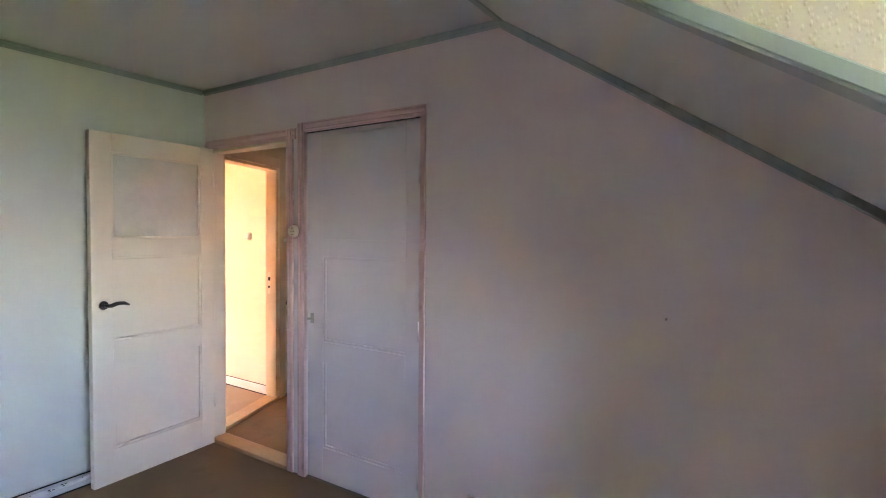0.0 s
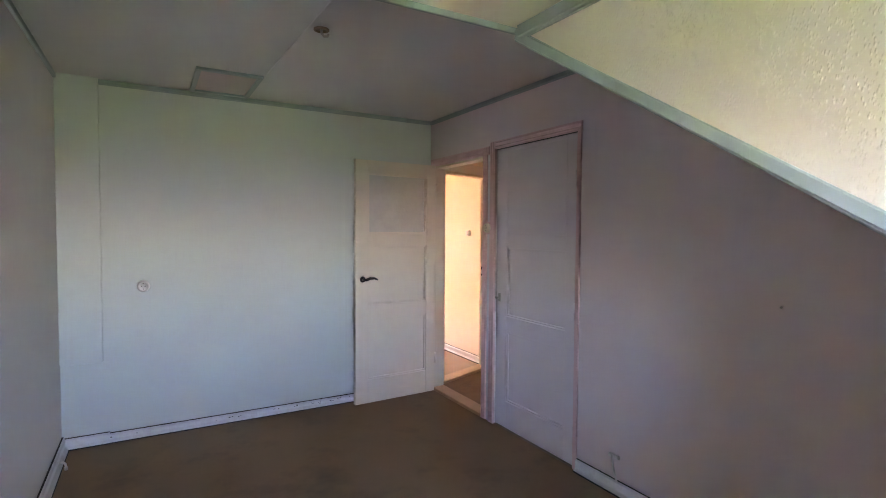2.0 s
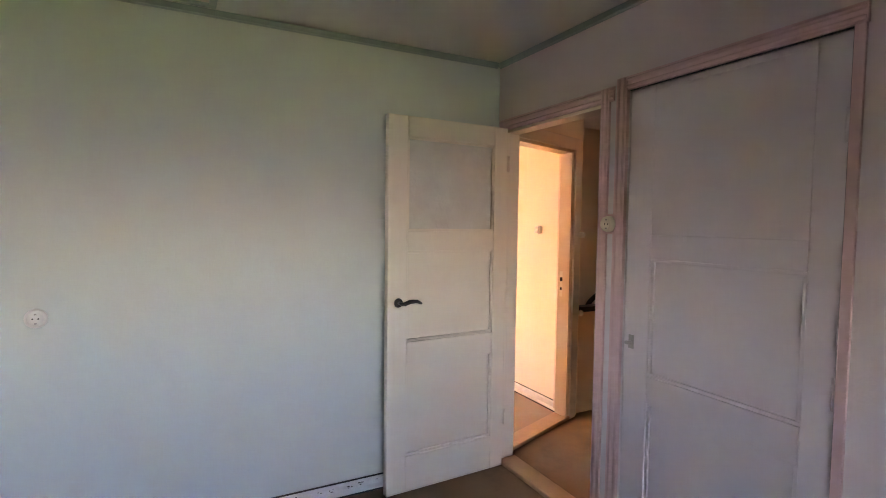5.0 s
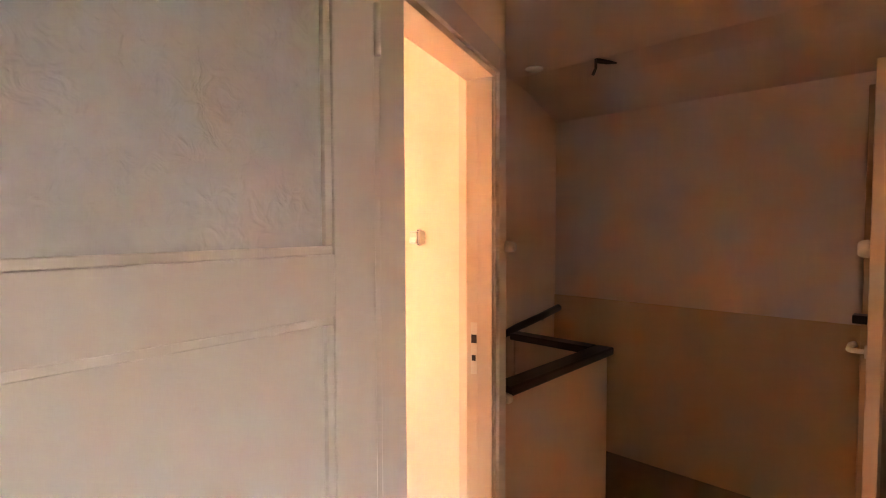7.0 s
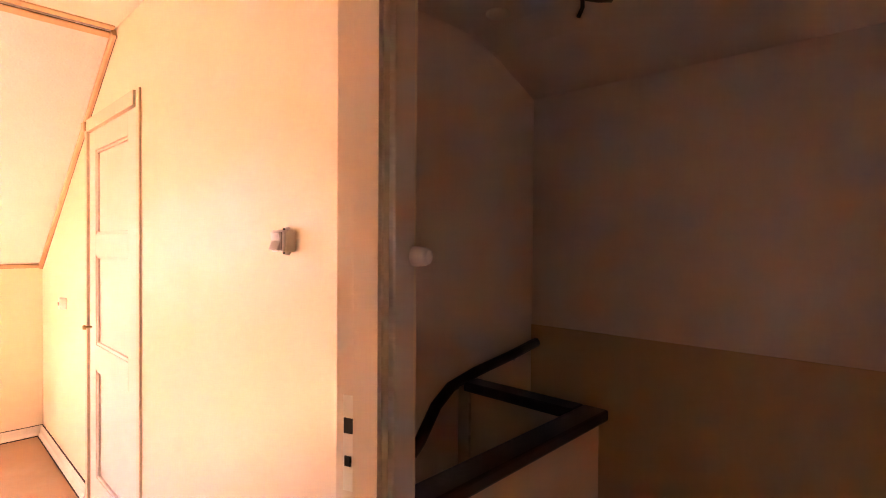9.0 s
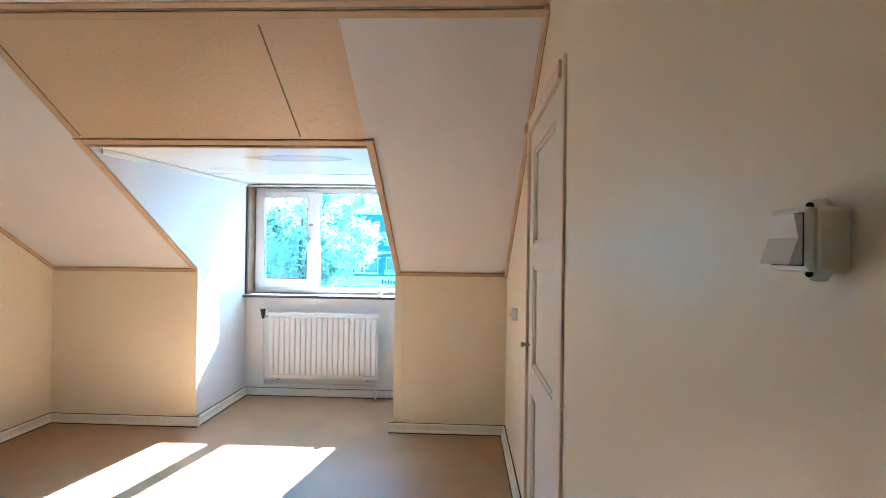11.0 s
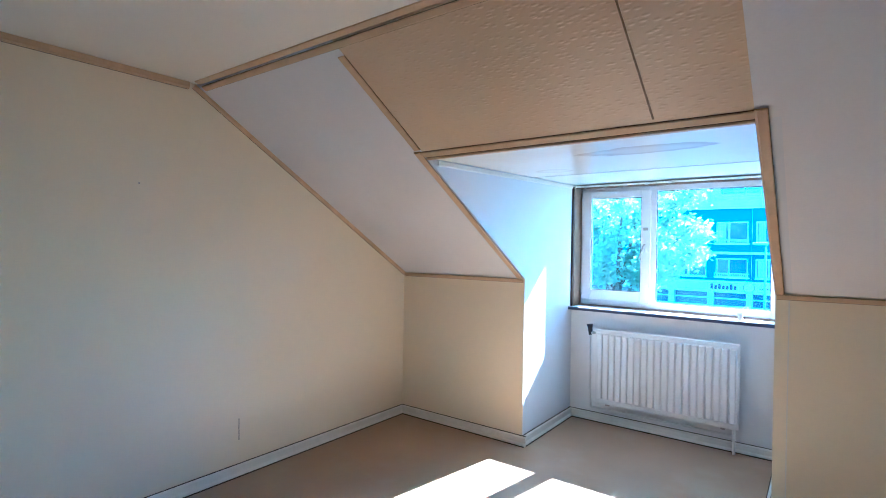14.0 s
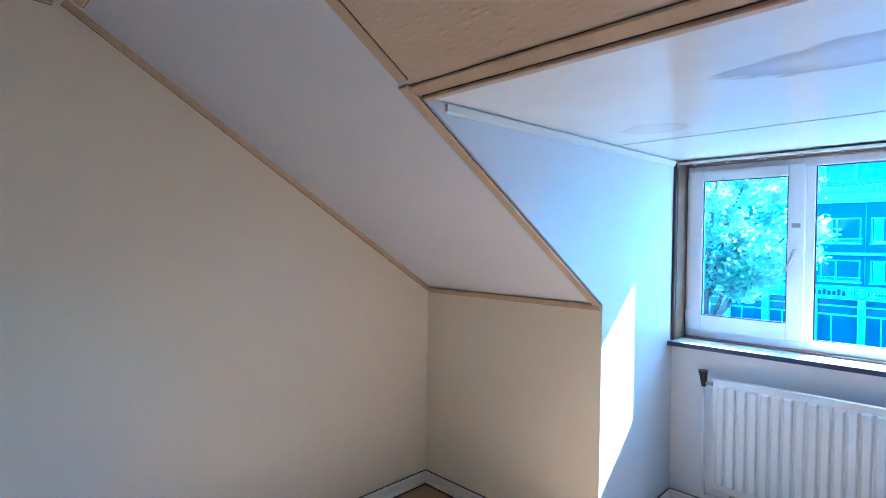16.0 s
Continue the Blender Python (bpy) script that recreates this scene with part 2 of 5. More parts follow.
def tube(points, radius, bm=None, sides=10):
    """A round bar along a line of points."""
    bm = bm or bmesh.new()
    pts = [Vector(p) for p in points]
    rings = []
    for i, p in enumerate(pts):
        way = (pts[min(i + 1, len(pts) - 1)] - pts[max(i - 1, 0)]).normalized()
        side = way.orthogonal().normalized() if i == 0 else (side - way * side.dot(way)).normalized()
        up = way.cross(side)
        r = radius[i] if isinstance(radius, (list, tuple)) else radius
        rings.append([bm.verts.new(p + r * (side * math.cos(k * math.tau / sides) + up * math.sin(k * math.tau / sides))) for k in range(sides)])
    for a, b in zip(rings, rings[1:]):
        for k in range(sides):
            f = bm.faces.new((a[k], a[(k + 1) % sides], b[(k + 1) % sides], b[k]))
            f.smooth = True
    bm.faces.new(rings[0][::-1])
    bm.faces.new(rings[-1])
    return bm


def lathe(profile, steps=28, bm=None):
    """A turned shape about z from (radius, height) pairs."""
    bm = bm or bmesh.new()
    rings = [[bm.verts.new((r * math.cos(k * math.tau / steps), r * math.sin(k * math.tau / steps), z)) for k in range(steps)] for r, z in profile]
    for a, b in zip(rings, rings[1:]):
        for k in range(steps):
            f = bm.faces.new((a[k], a[(k + 1) % steps], b[(k + 1) % steps], b[k]))
            f.smooth = True
    bm.faces.new(rings[0][::-1])
    bm.faces.new(rings[-1])
    return bm


def mesh_of(name, bm, mat):
    bmesh.ops.recalc_face_normals(bm, faces=bm.faces[:])
    me = bpy.data.meshes.new(name)
    bm.to_mesh(me)
    bm.free()
    me.materials.append(mat)
    return me


def part(name, bm, mat, parent, label=""):
    ob = new(name, mesh_of(name, bm, mat))
    ob.parent = parent
    return tagged(ob, label)


def structure(name, bm, mat, label, category):
    return tagged(new(name, mesh_of(name, bm, mat)), label, category, kind="structure")


def thing(name, label, category, group="", at=None):
    ob = new(name)
    ob.empty_display_size = 0.1
    if at is not None:
        ob.matrix_world = at
    return tagged(ob, label, category, group)


# ---- plan ----
PARTY = -2.735            # party wall, both rooms
H = 2.40                  # flat ceilings
HA = 2.427                # the back room's is a little higher
A_TOP, A_FALL = -2.265, 0.655      # back slope: where it leaves the ceiling, fall per metre
A_KNEE = -4.05
A_CHEEK, A_CHEEK_L, A_HEAD = -1.225, -2.64, 2.08
B_TOP, B_FALL = 2.27, 0.612        # front slope
B_KNEE = 4.14
B_L, B_R, B_HEAD, B_WALL = -1.55, 0.012, 1.965, 5.03
RIGHT = 0.875             # front room's right wall
LAND_Y, ROOM_B_Y = 0.32, 0.36
FAR = 2.46                # landing's end wall


def za(y):
    return HA - A_FALL * (A_TOP - y)


def zb(y):
    return H - 0.015 - B_FALL * (y - B_TOP)


B_KZ = zb(B_KNEE)
A_KZ = za(A_KNEE)

# ---- floors ----
structure("floor_back_room", boxes(((PARTY, -5.10, -0.2), (0.0, 0.0, 0.0))), M["floor_a"], "brown felt carpet floor, worn and stained", "floor")
structure("floor_landing", prism([(0.0, -1.0), (FAR, -1.0), (FAR, 1.0), (1.865, 1.0), (1.865, 0.36), (0.97, 0.36), (0.13, 0.055), (0.0, 0.055)], 'z', -0.2, 0.0), M["floor_a"], "dark brown floor of the landing", "floor")
structure("floor_front_room", prism([(PARTY, 0.1), (0.12, 0.1), (0.13, 0.055), (0.935, 0.348), (0.935, 5.13), (PARTY, 5.13)], 'z', -0.2, 0.0), M["floor_b"], "worn brown hardboard floor with pale scuffs", "floor")

# unseen slabs added to stop sky light leaking under the closet doors
structure("floor_void", boxes(((0.0, -5.10, -0.2), (FAR, -1.0, -0.001)), ((0.99, 1.1, -0.2), (FAR, 5.13, -0.001))), M["roof"], "unseen slabs under eaves and closets that block stray light", "floor")

# ---- walls ----
# never in view; added to shut the open eaves against the sky
structure("wall_eaves", boxes(((PARTY - 0.2, -5.3, -4.6), (A_CHEEK_L - 0.08, -5.1, 1.05)), ((A_CHEEK_L - 0.08, -5.3, -4.6), (A_CHEEK + 0.08, -5.1, 1.04)), ((A_CHEEK + 0.08, -5.3, -4.6), (FAR + 0.2, -5.1, 1.05)), ((0.99, 5.13, -0.2), (FAR + 0.2, 5.3, 0.9))), M["roof"], "unseen eaves wall that shuts out stray light", "wall")
DA_L, DA_R, DA_H = -0.080, -0.862, 2.01      # doorway to the back room
CL_L, CL_R, CL_H = -1.003, -1.838, 2.04      # closet beside it
PT = 0.08                                    # thickness of the boarded partition
structure("wall_pink", prism([(-5.10, 0), (CL_R, 0), (CL_R, CL_H), (CL_L, CL_H), (CL_L, 0), (DA_R, 0), (DA_R, DA_H), (DA_L, DA_H), (DA_L, 0), (0.10, 0), (0.10, HA), (-5.10, HA)], 'x', 0.0, PT), M["pink_wall"], "pale lilac papered wall with two doors", "wall")
structure("wall_green", boxes(((PARTY, 0.0, 0.0), (0.0, 0.10, HA))), M["white_wall"], "white papered wall, green daylight put into its colour", "wall")
structure("wall_pier", boxes(((PARTY, -0.035, 0.55), (-2.500, 0.0, HA)), bevel=0.004), M["white_wall"], "shallow papered pier in the corner", "pier")
structure("wall_party", boxes(((PARTY - 0.2, -5.10, -0.2), (PARTY, 0.0, 2.6))), M["grey_wall"], "off-white papered party wall", "wall")
structure("wall_party_front", boxes(((PARTY - 0.2, 0.0, -0.2), (PARTY, 5.13, 2.6))), M["cream_wall"], "plain cream papered party wall", "wall")
# the doorway to the front room stands askew across the corner of the landing
SKEW = pose(0.165, 0.02, 0, 0, 0, 20.0)
DB_L, DB_W, DB_H, DB_T = -0.022, 0.72, 2.0, 0.10
w = structure("wall_skew_door", prism([(-0.085, 0), (DB_L, 0), (DB_L, DB_H), (DB_W, DB_H), (DB_W, 0), (0.845, 0), (0.845, H), (-0.085, H)], 'y', 0.0, DB_T), M["cream_wall"], "narrow cream wall round the askew doorway", "wall")
w.matrix_world = SKEW
CB_N, CB_F, CB_H = 1.91, 2.74, 1.99          # closet of the front room
structure("wall_front_room_right", prism([(ROOM_B_Y, 0), (CB_N, 0), (CB_N, CB_H), (CB_F, CB_H), (CB_F, 0), (5.13, 0), (5.13, H), (ROOM_B_Y, H)], 'x', RIGHT, 0.99), M["cream_wall"], "cream papered wall with a closet door", "wall")
structure("wall_landing_right", boxes(((PT, -1.10, 0.0), (FAR, -1.0, H))), M["landing_wall"], "dull cream landing wall", "wall")
structure("wall_landing_end", boxes(((FAR, -5.10, -2.6), (FAR + 0.2, 5.13, 2.6))), M["landing_wall"], "plain end wall of the landing above a tan dado", "wall")
structure("wall_stair_back", boxes(((0.99, 1.0, -2.6), (FAR, 1.1, H))), M["landing_wall"], "wall behind the stairwell", "wall")
structure("wall_stair_lower", boxes(((0.97, 0.32, -2.6), (FAR, 0.36, -0.2)), ((0.89, 0.32, -2.6), (0.97, 1.0, -0.2)), ((1.865, 0.36, -2.6), (2.0, 1.0, -0.2)), ((0.89, 0.32, -2.7), (FAR, 1.0, -2.6))), M["landing_wall"], "lower wall of the stairwell", "wall")
structure("dado", boxes(((FAR - 0.008, -1.0, 0.0), (FAR, 1.0, 0.985))), M["dado"], "tan painted dado", "dado")

# ---- ceilings, slopes and dormers ----
structure("ceiling_back_room", boxes(((PARTY, A_TOP, HA), (0.0, 0.0, H + 0.1))), M["ceiling_a"], "flat white board ceiling", "ceiling")
structure("ceiling_front_room", boxes(((PARTY, 0.10, H), (0.99, B_TOP, H + 0.1))), M["ceiling_b"], "flat cream board ceiling", "ceiling")
structure("ceiling_landing", prism([(PT, 2.37), (1.95, 2.345), (2.12, 2.30), (FAR, 2.16), (FAR, 2.398), (PT, 2.398)], 'y', -1.0, 1.0), M["landing_wall"], "dull cream landing ceiling", "ceiling")
structure("ceiling_cover", boxes(((PARTY - 0.2, A_TOP, H + 0.1), (FAR + 0.2, B_TOP, H + 0.2))), M["roof"], "boarding above the ceilings", "ceiling")


def slope_a(bm, x0, x1, y0, y1):
    return prism([(y0, za(y0)), (y1, za(y1)), (y1, za(y1) + 0.12), (y0, za(y0) + 0.12)], 'x', x0, x1, bm)


def slope_b(bm, x0, x1, y0, y1):
    return prism([(y0, zb(y0)), (y1, zb(y1)), (y1, zb(y1) + 0.12), (y0, zb(y0) + 0.12)], 'x', x0, x1, bm)


A_HY = A_TOP - (HA - A_HEAD) / A_FALL
B_HY = B_TOP + (H - 0.015 - B_HEAD) / B_FALL
T = 0.08


def slope_sheet(outline, height):
    """A sloping board with the given outline in plan, 12 cm thick."""
    bm = bmesh.new()
    lo = [bm.verts.new((x, y, height(y))) for x, y in outline]
    hi = [bm.verts.new((x, y, height(y) + 0.12)) for x, y in outline]
    bm.faces.new(lo)
    bm.faces.new(hi[::-1])
    for i in range(len(lo)):
        j = (i + 1) % len(lo)
        bm.faces.new((lo[j], lo[i], hi[i], hi[j]))
    return bm


AK, BK = A_KNEE - 0.3, B_KNEE + 0.3
structure("ceiling_slope_back", slope_sheet([(PARTY, A_TOP), (0.0, A_TOP), (0.0, AK), (A_CHEEK + T, AK), (A_CHEEK + T, A_HY), (A_CHEEK_L - T, A_HY), (A_CHEEK_L - T, AK), (PARTY, AK)], za), M["ceiling_a"], "white boarded slope under the roof", "sloping ceiling")
structure("ceiling_slope_closet", slope_a(None, PT, FAR, -5.1, A_TOP), M["roof"], "roof boarding over the closets", "sloping ceiling")
structure("ceiling_slope_front_west", slope_sheet([(PARTY, B_TOP), (B_L, B_TOP), (B_L, B_HY), (B_L - T, B_HY), (B_L - T, BK), (PARTY, BK)], zb), M["slope_white"], "white embossed paper on the sloping ceiling", "sloping ceiling")
structure("ceiling_slope_front_east", slope_sheet([(B_R, B_TOP), (RIGHT, B_TOP), (RIGHT, BK), (B_R + T, BK), (B_R + T, B_HY), (B_R, B_HY)], zb), M["slope_white"], "white embossed paper on the sloping ceiling", "sloping ceiling")
structure("ceiling_slope_tan", slope_b(None, B_L, B_R, B_TOP, B_HY), M["slope_tan"], "tan embossed paper above the dormer", "sloping ceiling")
structure("ceiling_slope_side", slope_b(None, 1.0, FAR, B_TOP, 5.13), M["roof"], "roof boarding beside the room", "sloping ceiling")
structure("wall_knee_back", boxes(((PARTY, A_KNEE - 0.1, 0), (A_CHEEK_L - T, A_KNEE, A_KZ)), ((A_CHEEK + T, A_KNEE - 0.1, 0), (0.0, A_KNEE, A_KZ))), M["pink_wall"], "low wall under the slope", "knee wall")
structure("wall_knee_front_west", boxes(((PARTY, B_KNEE, 0), (B_L - T, B_KNEE + 0.1, B_KZ)), ((B_L - T, B_KNEE, 0), (B_L, B_KNEE + 0.005, B_KZ))), M["cream_wall"], "low cream wall under the slope", "knee wall")
structure("wall_knee_front_east", boxes(((B_R + T, B_KNEE, 0), (RIGHT, B_KNEE + 0.1, B_KZ)), ((B_R, B_KNEE, 0), (B_R + T, B_KNEE + 0.005, B_KZ))), M["cream_wall"], "low cream wall under the slope", "knee wall")
ca = [(A_KNEE, 0), (A_KNEE, A_KZ), (A_HY, A_HEAD), (-5.0, A_HEAD), (-5.0, 0)]
structure("wall_dormer_back_cheek", prism(ca, 'x', A_CHEEK, A_CHEEK + 0.08), M["cheek_chip"], "cream woodchip dormer cheek", "dormer cheek")
structure("wall_dormer_back_cheek_party", prism(ca, 'x', A_CHEEK_L - 0.08, A_CHEEK_L), M["cheek_chip"], "cream woodchip dormer cheek", "dormer cheek")
structure("ceiling_dormer_back", boxes(((A_CHEEK_L, -5.1, A_HEAD), (A_CHEEK, A_HY, A_HEAD + 0.1))), M["dormer_ceiling"], "white dormer ceiling", "ceiling")
# unseen; opening sized to set how much daylight enters the back room
structure("wall_dormer_back", boxes(((A_CHEEK_L, -5.1, 0), (A_CHEEK, -5.0, 1.10)), ((A_CHEEK_L, -5.1, 1.80), (A_CHEEK, -5.0, A_HEAD)), ((A_CHEEK_L, -5.1, 1.10), (-2.42, -5.0, 1.80)), ((-1.40, -5.1, 1.10), (A_CHEEK, -5.0, 1.80))), M["white_wall"], "unseen back dormer wall, its opening sized to limit daylight", "wall")
structure("wall_flue", prism([(0.60, 0.0), (1.625, 0.0), (1.36, 1.12), (1.07, H), (0.60, H)], 'x', PARTY, PARTY + 0.055), M["cream_wall"], "leaning papered flue breast, slightly proud of the wall", "flue")
DZ = 2.03
cb = [(B_KNEE + 0.005, 0), (B_WALL + 0.24, 0), (B_WALL + 0.24, DZ + 0.008), (B_HY, B_HEAD), (B_KNEE + 0.005, B_KZ - 0.003)]
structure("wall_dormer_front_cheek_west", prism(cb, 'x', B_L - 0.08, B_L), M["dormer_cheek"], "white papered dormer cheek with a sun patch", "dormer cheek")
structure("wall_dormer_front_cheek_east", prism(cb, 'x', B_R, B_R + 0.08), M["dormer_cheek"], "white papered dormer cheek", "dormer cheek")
structure("ceiling_dormer_front", prism([(B_HY, B_HEAD), (B_WALL + 0.24, DZ + 0.008), (B_WALL + 0.24, DZ + 0.15), (B_HY, DZ + 0.15)], 'x', B_L, B_R), M["dormer_ceiling"], "white dormer ceiling with a brown damp stain", "ceiling")
structure("wall_dormer_front", boxes(((B_L, B_WALL, 0), (B_R, B_WALL + 0.24, 0.94))), M["dormer_wall"], "white wall under the window", "wall")


def ripple_glass(name):
    """Obscured cathedral glass: pale, wavy, half see-through."""
    m = material(name, (0.77, 0.79, 0.71), 0.20, 0.10, 5, 30, 0.0)
    n, l = m.node_tree.nodes, m.node_tree.links
    b = n["Principled BSDF"]
    b.inputs["Transmission Weight"].default_value = 0.12
    geo, wav = n.new("ShaderNodeTexCoord"), n.new("ShaderNodeTexNoise")
    wav.inputs["Scale"].default_value, wav.inputs["Detail"].default_value, wav.inputs["Distortion"].default_value = 32.0, 2.0, 1.2
    l.new(geo.outputs["Object"], wav.inputs["Vector"])
    bp = n.new("ShaderNodeBump")
    bp.inputs["Strength"].default_value, bp.inputs["Distance"].default_value = 0.7, 0.004
    l.new(wav.outputs[0], bp.inputs["Height"])
    l.new(bp.outputs[0], b.inputs["Normal"])
    return m


M["ripple"] = ripple_glass("obscured_glass")

# ---- battens and baseboards ----


def batten(name, a, b, wide, thick, up, mat, label, category="trim", bead=True):
    """A batten from a to b: its back lies on the line, up points out of the surface; a small bead runs along one edge."""
    a, b = Vector(a), Vector(b)
    way = (b - a).normalized()
    out = Vector(up).normalized()
    side = way.cross(out).normalized()
    w, t = wide / 2, thick
    prof = [(-w, 0), (w, 0), (w, t * 0.55), (w * 0.72, t * 0.62), (w * 0.62, t), (-w * 0.8, t), (-w, t * 0.7)] if bead else [(-w, 0), (w, 0), (w, t * 0.85), (w * 0.88, t), (-w * 0.88, t), (-w, t * 0.85)]
    bm = bmesh.new()
    ra = [bm.verts.new(a + side * p + out * q) for p, q in prof]
    rb = [bm.verts.new(b + side * p + out * q) for p, q in prof]
    bm.faces.new(ra)
    bm.faces.new(rb[::-1])
    for i in range(len(prof)):
        j = (i + 1) % len(prof)
        bm.faces.new((ra[j], ra[i], rb[i], rb[j]))
    strip = structure(name, bm, mat, label, category)
    if mat is M["tan_trim"] and wide > 0.02:
        for edge in (-w, w):
            g = bmesh.new()
            ends = [[g.verts.new(p + side * (edge + d) + out * q) for d, q in ((-0.0016, 0.0), (0.0016, 0.0), (0.0016, 0.0022), (-0.0016, 0.0022))] for p in (a, b)]
            g.faces.new(ends[0])
            g.faces.new(ends[1][::-1])
            for i in range(4):
                g.faces.new((ends[0][(i + 1) % 4], ends[0][i], ends[1][i], ends[1][(i + 1) % 4]))
            part("joint", g, M["crack"], strip, "dark hairline joint")
    return strip


NB = Vector((0, -B_FALL, -1)).normalized()     # out of the front slope, into the room
NA = Vector((0, A_FALL, -1)).normalized()
tan, teal = M["tan_trim"], M["teal_trim"]
E_ = 0.004
batten("trim_front_ceiling", (PARTY + 0.05, B_TOP - 0.02, H), (RIGHT - 0.01, B_TOP - 0.02, H), 0.038, 0.010, (0, -0.25, -1), tan, "tan batten between ceiling and slope")
batten("trim_front_slope_top", (PARTY + 0.05, B_TOP + 0.020, zb(B_TOP + 0.020)), (RIGHT - 0.01, B_TOP + 0.020, zb(B_TOP + 0.020)), 0.034, 0.007, NB, tan, "second tan batten along the top of the slope")
batten("trim_front_party_ceiling", (PARTY, ROOM_B_Y, H - 0.02), (PARTY, B_TOP - 0.05, H - 0.02), 0.04, 0.018, (1, 0, 0), tan, "tan batten under the ceiling")
batten("trim_front_party_slope", (PARTY, B_TOP - 0.02, zb(B_TOP - 0.02) - 0.015), (PARTY, B_KNEE, zb(B_KNEE) - 0.012), 0.027, 0.016, (1, 0, 0), tan, "tan batten following the slope")
batten("trim_front_knee_west", (PARTY + 0.02, B_KNEE, B_KZ - 0.02), (B_L - 0.01, B_KNEE, B_KZ - 0.016), 0.026, 0.016, (0, -1, 0), tan, "tan batten on top of the low wall")
batten("trim_front_knee_east", (B_R + 0.01, B_KNEE, B_KZ - 0.02), (RIGHT - 0.02, B_KNEE, B_KZ - 0.016), 0.026, 0.016, (0, -1, 0), tan, "tan batten on top of the low wall")
batten("trim_front_right_slope", (RIGHT, B_TOP - 0.02, zb(B_TOP - 0.02) - 0.022), (RIGHT, B_KNEE, zb(B_KNEE) - 0.022), 0.04, 0.02, (-1, 0, 0), tan, "tan batten following the slope")
batten("trim_dormer_head", (B_L - 0.03, B_HY - 0.024, zb(B_HY - 0.024)), (B_R + 0.03, B_HY - 0.024, zb(B_HY - 0.024)), 0.04, 0.009, NB, tan, "tan batten over the dormer opening")
batten("trim_dormer_head_face", (B_L, B_HY + 0.012, B_HEAD), (B_R, B_HY + 0.012, B_HEAD), 0.03, 0.012, (0, 0, -1), tan, "tan batten under the dormer edge")
batten("trim_dormer_west", (B_L - 0.03, B_HY - 0.05, zb(B_HY - 0.05) - E_), (B_L - 0.03, B_KNEE - 0.005, zb(B_KNEE - 0.005) - E_), 0.042, 0.012, NB, tan, "tan batten down the side of the dormer")
batten("trim_dormer_east", (B_R + 0.021, B_HY - 0.05, zb(B_HY - 0.05) - E_), (B_R + 0.021, B_KNEE - 0.005, zb(B_KNEE - 0.005) - E_), 0.042, 0.012, NB, tan, "tan batten down the side of the dormer")
batten("trim_dormer_panel_west", (B_L - 0.02, B_TOP + 0.07, zb(B_TOP + 0.07)), (B_L - 0.02, B_HY - 0.06, zb(B_HY - 0.06)), 0.04, 0.007, NB, tan, "flat tan strip beside the panel", bead=False)
batten("trim_panel_seam", (-0.336, B_TOP + 0.06, zb(B_TOP + 0.06)), (-0.336, B_HY - 0.06, zb(B_HY - 0.06)), 0.008, 0.003, NB, M["brown_wood"], "dark seam strip between two panels", bead=False)
batten("trim_ceiling_seam_front", (-0.336, ROOM_B_Y, H), (-0.336, B_TOP - 0.06, H), 0.012, 0.005, (0, 0, -1), tan, "thin seam strip on the ceiling", bead=False)
batten("trim_dormer_cheek_top", (B_L, B_HY + 0.1, B_HEAD - 0.018), (B_L, B_WALL - 0.02, DZ - 0.022), 0.03, 0.012, (1, 0, 0), M["dormer_ceiling"], "painted batten along the dormer ceiling")
batten("trim_dormer_ceiling_seam", (B_L + 0.01, 4.25, B_HEAD + 0.0415), (B_R - 0.01, 4.25, B_HEAD + 0.0415), 0.010, 0.004, (0, 0, -1), M["base_b"], "seam across the dormer ceiling", bead=False)
batten("trim_knee_joint", (B_R + 0.065, B_KNEE, 0.09), (B_R + 0.065, B_KNEE, B_KZ - 0.04), 0.006, 0.003, (0, -1, 0), M["base_b"], "joint strip in the low wall", bead=False)

batten("trim_back_ceiling_green", (PARTY + 0.03, 0.0, HA - 0.02), (-0.02, 0.0, HA - 0.02), 0.035, 0.016, (0, -1, 0), teal, "grey-green batten under the ceiling")
batten("trim_back_ceiling_pink", (0.0, -0.01, HA - 0.02), (0.0, A_TOP, HA - 0.02), 0.035, 0.016, (-1, 0, 0), teal, "grey-green batten under the ceiling")
batten("trim_back_ceiling_party", (PARTY, -0.05, HA - 0.02), (PARTY, A_TOP, HA - 0.02), 0.035, 0.016, (1, 0, 0), teal, "grey-green batten under the ceiling")
batten("trim_back_slope_pink", (0.0, A_TOP + 0.02, za(A_TOP + 0.02) - 0.02), (0.0, A_KNEE, za(A_KNEE) - 0.02), 0.035, 0.016, (-1, 0, 0), teal, "grey-green batten following the slope")
batten("trim_back_slope_top", (PARTY + 0.02, A_TOP, HA), (-0.02, A_TOP, HA), 0.05, 0.014, (0, 0.3, -1), teal, "grey-green batten between ceiling and slope")
batten("trim_back_dormer_side", (A_CHEEK + 0.030, A_HY + 0.03, za(A_HY + 0.03)), (A_CHEEK + 0.030, A_KNEE, za(A_KNEE)), 0.056, 0.020, NA, teal, "wide grey-green moulding beside the dormer")
batten("trim_back_dormer_bead", (A_CHEEK + 0.073, A_HY + 0.03, za(A_HY + 0.03)), (A_CHEEK + 0.073, A_KNEE, za(A_KNEE)), 0.022, 0.014, NA, teal, "narrow grey-green bead beside the moulding", bead=False)
batten("trim_back_dormer_corner", (A_CHEEK, A_HY - 0.01, A_HEAD - 0.03), (A_CHEEK, A_KNEE, A_KZ + 0.01), 0.03, 0.01, (-1, 0, 0), teal, "grey-green edge strip of the dormer")
